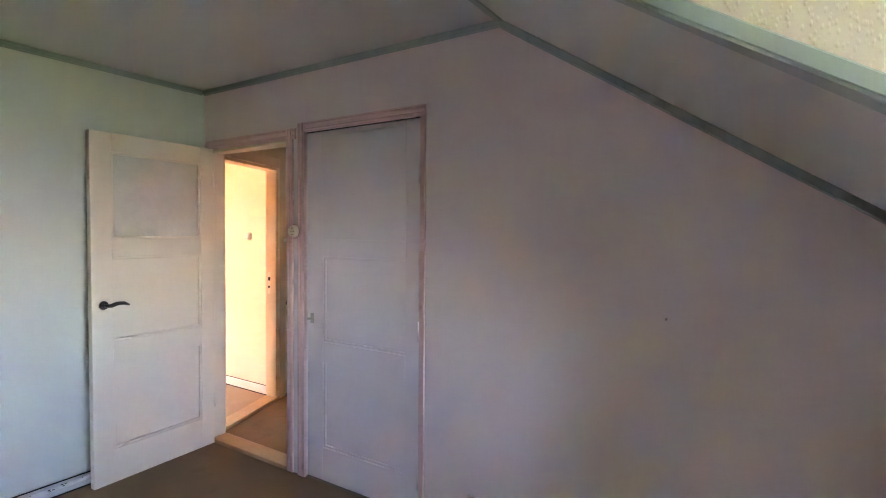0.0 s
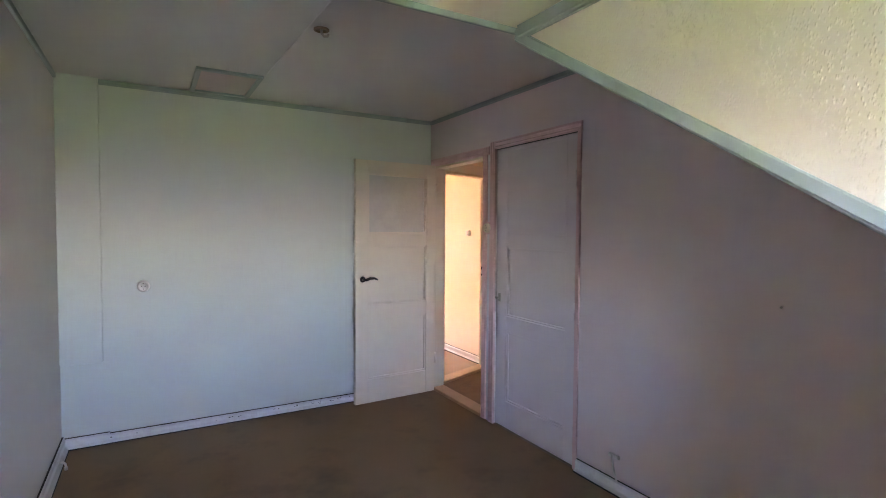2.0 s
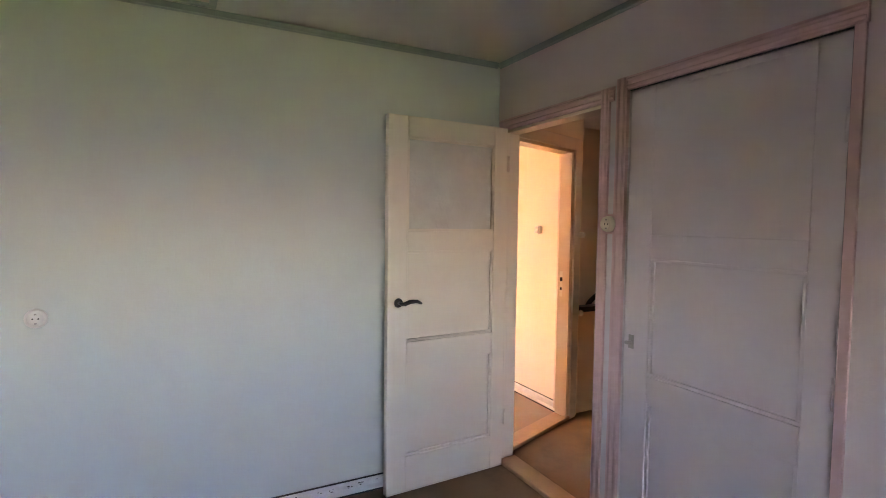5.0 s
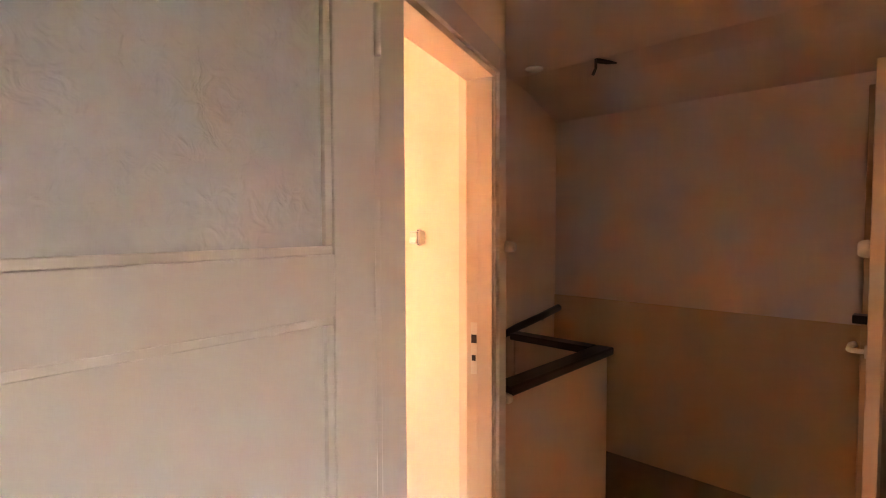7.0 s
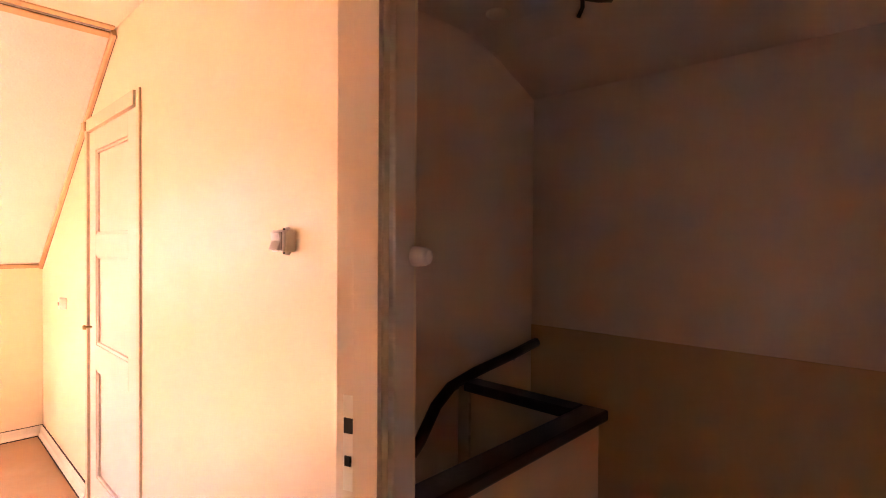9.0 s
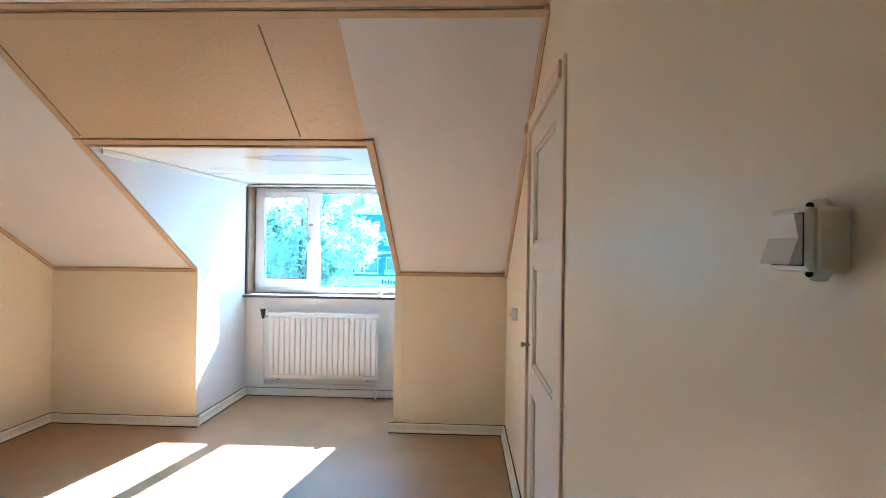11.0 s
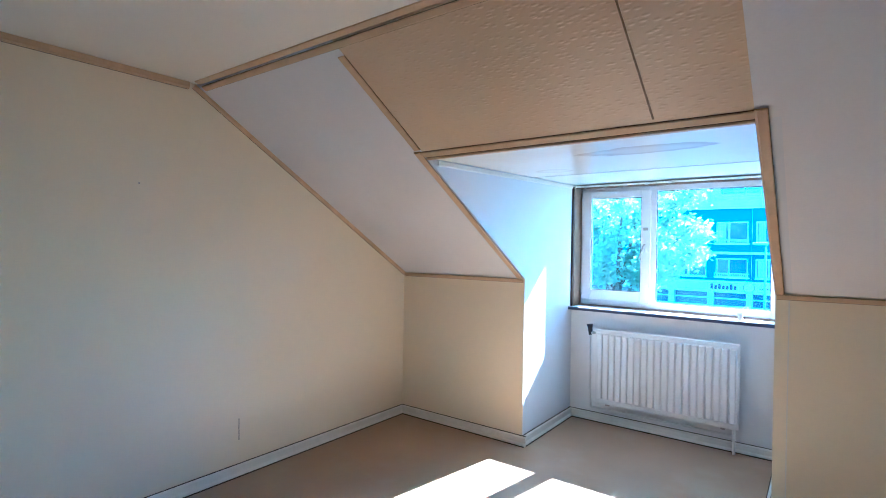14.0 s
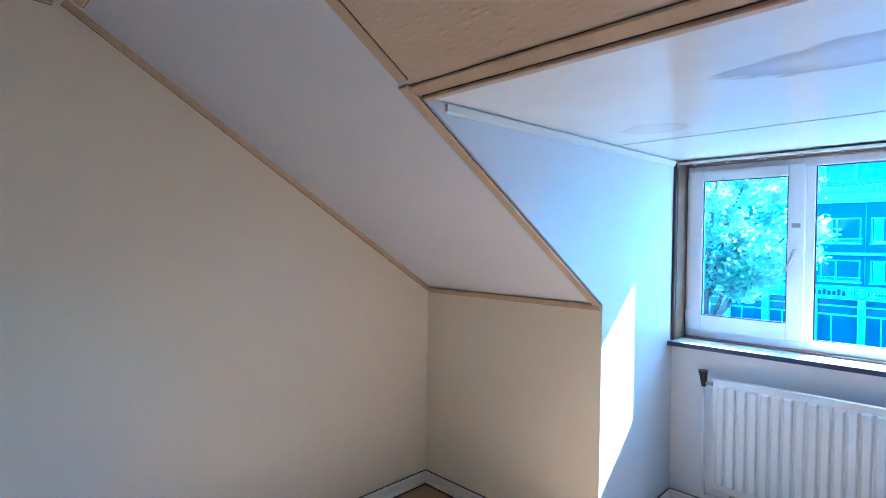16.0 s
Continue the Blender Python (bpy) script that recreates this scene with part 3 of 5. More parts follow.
batten("trim_back_dormer_head", (A_CHEEK_L, A_HY + 0.035, za(A_HY + 0.035)), (A_CHEEK + 0.1, A_HY + 0.035, za(A_HY + 0.035)), 0.08, 0.022, NA, teal, "wide grey-green moulding over the dormer")
batten("trim_back_dormer_ceiling", (A_CHEEK, A_HY - 0.03, A_HEAD - 0.025), (A_CHEEK, -5.0, A_HEAD - 0.025), 0.045, 0.018, (-1, 0, 0), teal, "grey-green batten along the dormer ceiling")
batten("trim_back_ceiling_seam", (-1.56, -0.68, HA), (-1.52, A_TOP + 0.03, HA), 0.012, 0.004, (0, 0, -1), M["ceiling_a"], "seam strip on the board ceiling", bead=False)


def skirting(name, pts, out, mat, label, high=0.072, thick=0.018):
    """A baseboard with a quarter round at its foot, from one point of the floor to another."""
    a, b = Vector((*pts[0], 0)), Vector((*pts[1], 0))
    o = Vector((*out, 0))
    prof = [(0, 0), (thick * 1.9, 0), (thick * 1.75, 0.012), (thick * 1.1, 0.022), (thick, 0.026), (thick, high - 0.012), (thick * 0.6, high - 0.003), (0, high)]
    bm = bmesh.new()
    ra = [bm.verts.new(a + o * p + Vector((0, 0, q))) for p, q in prof]
    rb = [bm.verts.new(b + o * p + Vector((0, 0, q))) for p, q in prof]
    bm.faces.new(ra)
    bm.faces.new(rb[::-1])
    for i in range(len(prof)):
        j = (i + 1) % len(prof)
        bm.faces.new((ra[j], ra[i], rb[i], rb[j]))
    ob = structure(name, bm, mat, label, "baseboard")
    way = (b - a).normalized()
    g = bmesh.new()
    box(g, (0, 0, high - 0.002), ((b - a).length, thick * 0.4, high + 0.0015))
    box(g, (0, thick * 1.9, 0.0), ((b - a).length, thick * 1.9 + 0.004, 0.007))
    gap = structure(name.replace("baseboard", "trim_gap"), g, M["crack"], "dark open joints along the baseboard", "trim")
    m = Matrix.Identity(4)
    m.col[0][:3], m.col[1][:3], m.col[3][:3] = way, o, a
    gap.matrix_world = m
    return ob


bb, ba = M["base_b"], M["base_a"]
skirting("baseboard_front_party", ((PARTY, 1.626), (PARTY, B_KNEE)), (1, 0), bb, "scuffed grey-white baseboard")
skirting("baseboard_front_knee_west", ((PARTY, B_KNEE), (B_L + 0.034, B_KNEE)), (0, -1), bb, "scuffed grey-white baseboard")
skirting("baseboard_front_cheek", ((B_L, B_KNEE - 0.0), (B_L, B_WALL)), (1, 0), bb, "scuffed grey-white baseboard")
skirting("baseboard_front_window", ((B_L, B_WALL), (B_R, B_WALL)), (0, -1), bb, "scuffed grey-white baseboard")
skirting("baseboard_front_cheek_east", ((B_R, B_KNEE), (B_R, B_WALL)), (-1, 0), bb, "scuffed grey-white baseboard")
skirting("baseboard_front_knee_east", ((B_R - 0.034, B_KNEE), (RIGHT, B_KNEE)), (0, -1), bb, "scuffed grey-white baseboard")
skirting("baseboard_front_right", ((RIGHT, CB_F + 0.06), (RIGHT, B_KNEE)), (-1, 0), bb, "scuffed grey-white baseboard")
skirting("baseboard_front_right_near", ((RIGHT, ROOM_B_Y + 0.05), (RIGHT, CB_N - 0.06)), (-1, 0), bb, "cream baseboard")
skirting("baseboard_green", ((-2.49, 0.0), (-0.10, 0.0)), (0, -1), ba, "chipped white baseboard", 0.056, 0.030)
skirting("baseboard_pier", ((PARTY, -0.012), (-2.47, -0.012)), (0, -1), ba, "chipped white baseboard", 0.068, 0.026)
skirting("baseboard_pink", ((0.0, -1.869), (0.0, A_KNEE)), (-1, 0), ba, "white baseboard", 0.075, 0.016)
skirting("baseboard_party_back", ((PARTY, 0.0), (PARTY, A_KNEE)), (1, 0), ba, "white trunking along the floor", 0.075, 0.022)

# ---- doors ----


def panel_door(name, wide, high, thick, fields, x0, x1, mat, label, category, at, panel_mat=None):
    """A framed door: stiles, rails and sunk fields (z0, z1, kind). Local x runs from the hinge, -y is the shown face, z from the foot."""
    d = thing(name, label, category, at=at)
    bm = boxes(((0, 0, 0), (x0, thick, high)), ((x1, 0, 0), (wide, thick, high)), bevel=0.003)
    part("stile", bm, mat, d)
    z = 0.0
    for z0, z1, kind in fields + [(high, high, "")]:
        part("rail", boxes(((x0, 0.0, z), (x1, thick, z0)), bevel=0.002), mat, d)
        z = z1
    for z0, z1, kind in fields:
        inset = 0.017 if kind == "panel" else 0.0006
        if kind == "glass":
            part("pane", boxes(((x0, thick * 0.42, z0), (x1, thick * 0.58, z1))), M["ripple"], d, "obscured rippled glass pane")
            inset = 0.014
        else:
            part("panel", boxes(((x0, inset, z0), (x1, thick - inset, z1))), panel_mat or mat, d)
        if kind != "flush":
            bm = bmesh.new()
            b = 0.014
            for lo, hi in (((x0, z0), (x1, z0 + b)), ((x0, z1 - b), (x1, z1)), ((x0, z0 + b), (x0 + b, z1 - b)), ((x1 - b, z0 + b), (x1, z1 - b))):
                box(bm, (lo[0], 0.005, lo[1]), (hi[0], inset if kind == "panel" else thick * 0.42, hi[1]), 0.002)
            part("glazing_bead" if kind == "glass" else "moulding", bm, mat, d)
    return d


def lever(parent, x, z, y, toward, mat, label, length=0.115):
    """A bent lever handle on a round rose."""
    h = part("handle", tube([(x, y, z), (x, y - 0.045, z), (x + toward * 0.012, y - 0.052, z), (x + toward * 0.045, y - 0.05, z + 0.010), (x + toward * 0.085, y - 0.046, z + 0.009), (x + toward * length, y - 0.042, z - 0.004)],
                            [0.009, 0.009, 0.011, 0.0115, 0.010, 0.006]), mat, parent, label)
    rose = tube([(x, y, z), (x, y - 0.009, z)], [0.025, 0.022], sides=18)
    r = part("rose", rose, mat, h)
    return h


# cream door of the back room, open and standing square to the partition
dA = panel_door("open_door", 0.755, 2.0, 0.04, [(0.195, 0.700, "panel"), (0.815, 1.298, "panel"), (1.402, 1.895, "glass")], 0.110, 0.664, M["cream_door"],
                "open cream panelled door with an obscured glass pane", "door", pose(-0.785, -0.18, 0.012, 0, 0, 2.8))
lever(dA, 0.062, 1.028, 0.0, 1, M["black"], "black lever handle on a round rose")
for z in (0.25, 1.75):
    part("hinge", tube([(0.762, 0.0, z), (0.762, 0.0, z + 0.09)], 0.007), M["cream_door"], dA)

dC = panel_door("closet_door", 0.816, 2.024, 0.035, [(0.194, 0.702, "panel"), (0.816, 1.312, "panel"), (1.41, 2.0, "flush")], 0.127, 0.722, M["lilac_door"],
                "closed lilac panelled closet door in a pink frame", "closet door", pose(0.004, -1.018, 0.012, 0, 0, -90))
k = part("knob", tube([(0.042, 0.0, 0.945), (0.042, -0.03, 0.945), (0.042, -0.032, 0.945), (0.078, -0.036, 0.948)], [0.006, 0.006, 0.009, 0.006]), M["steel"], dC, "small dull metal turn knob")
part("key_plate", boxes(((0.028, -0.003, 0.915), (0.056, 0.0, 0.975)), bevel=0.001), M["steel"], dC)
for z in (0.14, 0.90, 1.70):
    part("hinge", tube([(0.814, -0.006, z), (0.814, -0.006, z + 0.10)], 0.007), M["lilac_door"], dC)

dB = panel_door("cream_door", 0.70, 1.98, 0.04, [(0.18, 0.70, "panel"), (0.81, 1.30, "panel"), (1.41, 1.87, "panel")], 0.11, 0.59, M["cream_closet"],
                "cream panelled door standing wide open in the front room", "door", pose(0.130, 0.118, 0.012, 0, 0, 129.6))
lever(dB, 0.645, 1.115, 0.0, -1, M["black"], "black lever handle")

dD = panel_door("front_closet_door", 0.795, 1.965, 0.035, [(0.17, 0.73, "panel"), (0.86, 1.32, "panel"), (1.43, 1.86, "panel")], 0.12, 0.675, M["cream_closet"],
                "closed cream closet door with three sunk panels", "closet door", pose(RIGHT - 0.008, 2.722, 0.012, 0, 0, -90))
part("knob", tube([(0.045, 0.0, 0.945), (0.045, -0.025, 0.945), (0.045, -0.03, 0.945), (0.045, -0.042, 0.945)], [0.006, 0.006, 0.013, 0.011]), M["brass"], dD, "small brass knob")


def mould(parent, face_x, y0, y1, z0, z1, mat, upright=True, rows=3, label=""):
    """A moulded frame member on the partition's room side: a flat with round beads along it."""
    p = part("jamb" if upright else "head", boxes(((face_x - 0.012, y0, z0), (0.0, y1, z1)), bevel=0.002), mat, parent, label)
    span = (y1 - y0) if upright else (z1 - z0)
    for i in range(rows):
        c = (i + 0.5) / rows * span
        r = span / rows * 0.40
        if upright:
            pts = [(face_x - 0.0060, y0 + c, z0 + 0.004), (face_x - 0.0060, y0 + c, z1 - 0.004)]
        else:
            pts = [(face_x - 0.0060, y0 + 0.004, z0 + c), (face_x - 0.0060, y1 - 0.004, z0 + c)]
        part("bead", tube(pts, min(r, 0.0095)), mat, p)
    return p


# frame of the two doors in the partition
# dark strips imitate the shade in the gap at the door's edge and top
for lo, hi in (((-0.004, -1.8385, 0.012), (0.003, -1.8345, 2.04)), ((-0.004, -1.835, 2.037), (0.003, -1.018, 2.0415))):
    g = part("gap", boxes((lo, hi)), M["crack"], dC, "dark strip standing in for the shadow gap round the door")
    g.matrix_parent_inverse = dC.matrix_world.inverted()
fr = thing("double_door_frame", "pink moulded wooden frame around both doors", "door frame")
pk, ck = M["pink_frame"], M["cream_door"]
mould(fr, 0.0, -1.868, -1.838, 0.0, 2.10, pk, rows=2)
mould(fr, -0.003, -1.872, -0.953, 2.042, 2.10, pk, False, 2)
mould(fr, -0.006, -1.013, -0.953, 0.0, 2.10, pk, rows=2)
mould(fr, -0.006, -0.911, -0.860, 0.0, 2.075, pk, rows=2)
mould(fr, -0.003, -0.935, -0.03, 2.012, 2.075, pk, False, 2)
part("jamb", boxes(((0.020, -0.088, 0.0), (PT + 0.01, -0.045, 2.012)), bevel=0.003), ck, fr, "cream painted hinge jamb")
part("jamb", boxes(((-0.029, -0.100, 0.0), (0.017, -0.045, 2.012)), bevel=0.003), ck, fr)
part("joint", boxes(((0.0165, -0.084, 0.0), (0.0205, -0.05, 2.01))), M["crack"], fr, "dark open joint in the jamb")
part("lining", boxes(((-0.004, DA_R - 0.002, 0.0), (PT + 0.01, DA_R + 0.012, 2.0)), bevel=0.002), pk, fr)
part("lining", boxes(((-0.004, DA_R, 1.995), (PT + 0.01, -0.088, 2.012)), bevel=0.002), M["beige_frame"], fr, "warm beige lining of the opening")
part("stop", boxes(((0.03, DA_R + 0.012, 0.0), (PT, DA_R + 0.024, 1.995))), pk, fr)
part("post_strip", boxes(((-0.006, -0.953, 0.0), (0.0, -0.911, 2.075)), bevel=0.001), M["lilac_door"], fr, "lilac strip between the two frames")
part("post_block", boxes(((-0.016, -0.953, 1.420), (0.0, -0.911, 1.510)), bevel=0.004), pk, fr, "pink wooden block behind the outlet")


def round_outlet(name, label, at, r=0.045, deep=0.03, mat="ivory", holes=True):
    """A round surface outlet or switch; local z points out of the wall."""
    o = thing(name, label, "outlet" if holes else "switch", at=at)
    body = part("body", lathe([(r, 0), (r, deep * 0.35), (r * 0.92, deep * 0.75), (r * 0.75, deep), (r * 0.70, deep * 0.96), (r * 0.66, deep * 0.72 if holes else deep * 1.05), (0.002, deep * 0.70 if holes else deep * 1.1)]), M[mat], o)
    if holes:
        for s_ in (-1, 1):
            part("pin_hole", tube([(s_ * 0.0095, 0, deep * 0.70), (s_ * 0.0095, 0, deep * 0.72)], 0.0032), M["black"], body)
            part("earth_clip", boxes(((-0.004, s_ * 0.019 - 0.003, deep * 0.70), (0.004, s_ * 0.019 + 0.003, deep * 0.80))), M["steel"], body)
    return o


OUT_MX = Matrix(((0, 0, -1), (-1, 0, 0), (0, 1, 0))).to_4x4()     # local z to -x
OUT_MY = Matrix(((1, 0, 0), (0, 0, -1), (0, 1, 0))).to_4x4()      # local z to -y
round_outlet("round_outlet", "round ivory outlet on the door frame", Matrix.Translation((-0.017, -0.936, 1.465)) @ OUT_MX, 0.036, 0.032)
round_outlet("wall_outlet", "round white outlet on the papered wall", Matrix.Translation((-2.262, 0.0, 1.045)) @ OUT_MY, 0.040, 0.022, "white_plastic")

# threshold strips
th = tagged(new("threshold", mesh_of("threshold", boxes(((-0.02, DA_R + 0.01, 0.0), (PT + 0.02, -0.088, 0.028)), bevel=0.006), M["sill_wood"])), "worn orange-brown wooden threshold", "threshold", "door thresholds")
th2 = tagged(new("threshold", mesh_of("threshold", boxes(((DB_L, -0.015, 0.0), (DB_W, DB_T + 0.015, 0.026)), bevel=0.006), M["sill_wood"])), "worn orange-brown wooden threshold of the askew doorway", "threshold", "door thresholds")
th2.matrix_world = SKEW

# frame of the askew doorway
fb = thing("askew_door_frame", "beige painted frame of the askew doorway", "door frame", at=SKEW)
be = M["beige_frame"]
part("jamb", boxes(((DB_W - 0.022, -0.004, 0.026), (DB_W, DB_T + 0.004, DB_H)), bevel=0.002), be, fb)
part("jamb", boxes(((DB_L, -0.004, 0.026), (DB_L + 0.022, DB_T + 0.004, DB_H)), bevel=0.002), be, fb)
part("head", boxes(((DB_L + 0.022, -0.004, DB_H - 0.022), (DB_W - 0.022, DB_T + 0.004, DB_H)), bevel=0.002), be, fb)
part("stop", boxes(((DB_W - 0.036, 0.0, 0.026), (DB_W - 0.022, 0.055, DB_H - 0.022)), bevel=0.001), be, fb)
part("architrave", boxes(((DB_W, -0.016, 0.0), (DB_W + 0.085, 0.0, DB_H + 0.085)), bevel=0.004), M["cream_closet"], fb, "pale architrave on the landing side")
part("architrave", boxes(((-0.085, -0.016, 0.0), (DB_L, 0.0, DB_H + 0.085)), bevel=0.004), M["cream_closet"], fb)
part("architrave", boxes(((DB_L, -0.016, DB_H), (DB_W, 0.0, DB_H + 0.085)), bevel=0.004), M["cream_closet"], fb)
part("strike_plate", boxes(((DB_W - 0.0245, 0.060, 0.92), (DB_W - 0.022, 0.085, 1.11)), bevel=0.001), M["ivory"], fb, "painted strike plate with two dark holes")
part("latch_hole", boxes(((DB_W - 0.027, 0.062, 1.035), (DB_W - 0.0245, 0.082, 1.065))), M["black"], fb)
part("latch_hole", boxes(((DB_W - 0.027, 0.066, 0.97), (DB_W - 0.0245, 0.080, 0.99))), M["black"], fb)
# added board, placed so the wall ends where the camera's view needs it
csg = thing("door_casing", "cream board placed to fit the view where the doorway meets the wall", "casing")
part("board", boxes(((0.852, 0.385, 0.0), (RIGHT - 0.001, 0.452, 2.2)), bevel=0.003), M["beige_frame"], csg)
part("joint", boxes(((RIGHT - 0.006, 0.457, 1.72), (RIGHT - 0.001, 0.463, 2.35))), M["crack"], csg, "dark open joint beside the board")

# front closet frame
fc = thing("closet_frame", "cream closet frame with slim mouldings", "door frame")
part("jamb", boxes(((RIGHT - 0.022, 2.724, 0.0), (RIGHT, 2.765, 2.02)), bevel=0.003), M["beige_frame"], fc)
part("jamb", boxes(((RIGHT - 0.011, 1.885, 0.0), (RIGHT, 1.926, 2.05)), bevel=0.003), M["beige_frame"], fc)
part("head", boxes(((RIGHT - 0.022, 1.926, 1.982), (RIGHT, 2.724, 2.045)), bevel=0.003), M["beige_frame"], fc)
part("corner_block", boxes(((RIGHT - 0.035, 2.724, 1.985), (RIGHT - 0.022, 2.775, 2.035)), bevel=0.004), M["tan_trim"], fc, "small tan block at the frame's corner")

# ---- switches ----


def box_switch(name, label, y, z, size=0.056):
    """A surface rocker switch on the front room's right wall: back box, cover plate, tilted rocker and screw lugs."""
    o = thing(name, label, "switch", at=Matrix.Translation((RIGHT, y, z)))
    s2 = size / 2
    part("back_box", boxes(((-0.030, -s2, -s2), (0.0, s2, s2)), bevel=0.004), M["ivory"], o)
    part("cover_plate", boxes(((-0.037, -s2 * 0.99, -s2 * 0.99), (-0.0305, s2 * 0.99, s2 * 0.99)), bevel=0.003), M["white_plastic"], o, "white cover plate")
    part("gap", boxes(((-0.0375, -s2 * 0.80, -s2 * 0.82), (-0.0365, s2 * 0.80, s2 * 0.82))), M["crack"], o, "dark gap round the rocker")
    part("rocker", prism([(-0.037, -s2 * 0.78), (-0.049, -s2 * 0.78), (-0.041, s2 * 0.05), (-0.045, s2 * 0.78), (-0.037, s2 * 0.78)], 'y', -s2 * 0.76, s2 * 0.76), M["white_plastic"], o, "white tilted rocker")
    for s_ in (-1, 1):
        lug = part("screw_lug", tube([(-0.012, -0.004, s_ * (s2 - 0.002)), (-0.012, -0.004, s_ * (s2 + 0.008))], [0.012, 0.006]), M["white_plastic"], o)
        part("screw", tube([(-0.0225, -0.008, s_ * (s2 + 0.002)), (-0.0245, -0.010, s_ * (s2 + 0.002))], 0.003, sides=8), M["black"], lug)
    return o


box_switch("light_switch", "surface ivory rocker switch on the cream wall", 0.688, 1.412)
sw2 = thing("small_switch_box", "small square white switch beside the closet", "switch", at=Matrix.Translation((RIGHT, 3.36, 1.02)))
part("body", boxes(((-0.035, -0.035, -0.036), (0, 0.035, 0.036)), bevel=0.005), M["white_plastic"], sw2)
part("button", tube([(-0.035, 0, 0), (-0.040, 0, 0)], 0.012), M["steel"], sw2)
round_outlet("round_switch", "round white knob switch on the pale architrave", SKEW @ Matrix.Translation((0.800, -0.016, 1.382)) @ OUT_MY, 0.021, 0.036, "white_plastic", False)

# ---- ceiling fittings ----
hx = thing("ceiling_hook", "bent dark lamp hook in an open ceiling box", "lamp hook", at=Matrix.Translation((-1.478, -1.585, HA)))
part("socket_box", lathe([(0.038, 0.0), (0.038, -0.006), (0.026, -0.010), (0.024, -0.002)], 20), M["brown_wood"], hx)
part("hook", tube([(0.0, 0, -0.002), (0.0, 0, -0.02), (0.012, 0, -0.032), (0.03, 0, -0.03), (0.036, 0, -0.018)], 0.006), M["steel"], hx)
hl = thing("landing_lamp_hook", "dark lamp hook with a stub of cable", "lamp hook", at=Matrix.Translation((1.945, 0.45, 2.345)))
part("hook", tube([(0.0, 0, 0.0), (0.0, 0, -0.05), (-0.012, 0.01, -0.085)], 0.008), M["dark_wood"], hl)
part("cable_stub", tube([(0.0, 0, -0.008), (0.045, -0.04, -0.014), (0.085, -0.075, -0.010)], 0.014), M["dark_wood"], hl)
sd = thing("ceiling_rose", "small round white ceiling rose", "ceiling rose", at=Matrix.Translation((1.86, 0.78, 2.352)))
part("cap", lathe([(0.05, 0.0), (0.05, -0.012), (0.03, -0.022), (0.004, -0.024)], 20), M["ivory"], sd)

ht = thing("ceiling_hatch", "pinkish ceiling hatch in a grey-green frame", "hatch")
HX0, HX1, HY0, HY1 = -1.965, -1.572, -0.640, -0.055
part("board", boxes(((HX0 + 0.03, HY0 + 0.03, HA - 0.006), (HX1 - 0.03, HY1 - 0.03, HA))), M["hatch"], ht)
for lo, hi in (((HX0, HY0), (HX1, HY0 + 0.032)), ((HX0, HY1 - 0.032), (HX1, HY1)), ((HX0, HY0 + 0.032), (HX0 + 0.032, HY1 - 0.032)), ((HX1 - 0.032, HY0 + 0.032), (HX1, HY1 - 0.032))):
    part("edge", boxes(((*lo, HA - 0.018), (*hi, HA)), bevel=0.003), M["teal_trim"], ht)

lamp = thing("ceiling_lamp", "round pearl-glass ceiling lamp", "ceiling lamp", at=Matrix.Translation((-0.625, 1.615, H)))
part("base", lathe([(0.075, 0.0), (0.075, -0.02), (0.068, -0.028), (0.01, -0.03)], 32), M["brass"], lamp)
part("globe", lathe([(0.066, -0.024), (0.10, -0.040), (0.128, -0.068), (0.138, -0.100), (0.132, -0.134), (0.110, -0.166), (0.075, -0.190), (0.038, -0.202), (0.004, -0.205)], 32), M["pearl"], lamp, "pearl glass globe")

# ---- nails and marks ----
for nm, at_, lab in (("nail", (PARTY, 1.960, 1.789), "small steel nail in the cream wall"),):
    tagged(new(nm, mesh_of(nm, tube([at_, (at_[0] + 0.008, at_[1], at_[2] - 0.001)], 0.0045, sides=8), M["steel"])), lab, "nail", "nails in the walls")
tagged(new("nail", mesh_of("nail", tube([(0.0, -2.985, 1.145), (-0.008, -2.985, 1.144)], 0.0045, sides=8), M["steel"])), "small steel nail in the lilac wall", "nail", "nails in the walls")
batten("trim_wall_crack", (PARTY, 2.568, 0.22), (PARTY, 2.566, 0.36), 0.004, 0.0015, (1, 0, 0), M["crack"], "short upright crack in the wallpaper", bead=False)

# ---- loose cable on the pink wall ----
cb_ = thing("cable_stub", "white cable stub hanging from the wall", "cable")
cb_.location = (0, -2.14, 0.08)
part("cable", tube([(-0.006, 0.0, 0.13), (-0.022, -0.01, 0.125), (-0.03, -0.03, 0.06), (-0.028, -0.055, -0.002)], 0.006), M["white_plastic"], cb_)
part("clip", boxes(((-0.018, -0.05, 0.115), (0.0, 0.02, 0.135)), bevel=0.003), M["white_plastic"], cb_)

ce = thing("cable_end", "short white cable end at the floor trunking", "cable")
ce.location = (PARTY + 0.03, -0.36, 0.03)
part("cable", tube([(0.0, 0.02, 0.008), (0.018, 0.012, 0.012), (0.032, -0.006, 0.004), (0.036, -0.02, -0.012)], 0.006), M["white_plastic"], ce)
part("plug", tube([(0.036, -0.018, -0.010), (0.038, -0.034, -0.018)], 0.009), M["white_plastic"], ce)

# chips in the paint of the baseboard
chips = random.Random(12)
bm = bmesh.new()
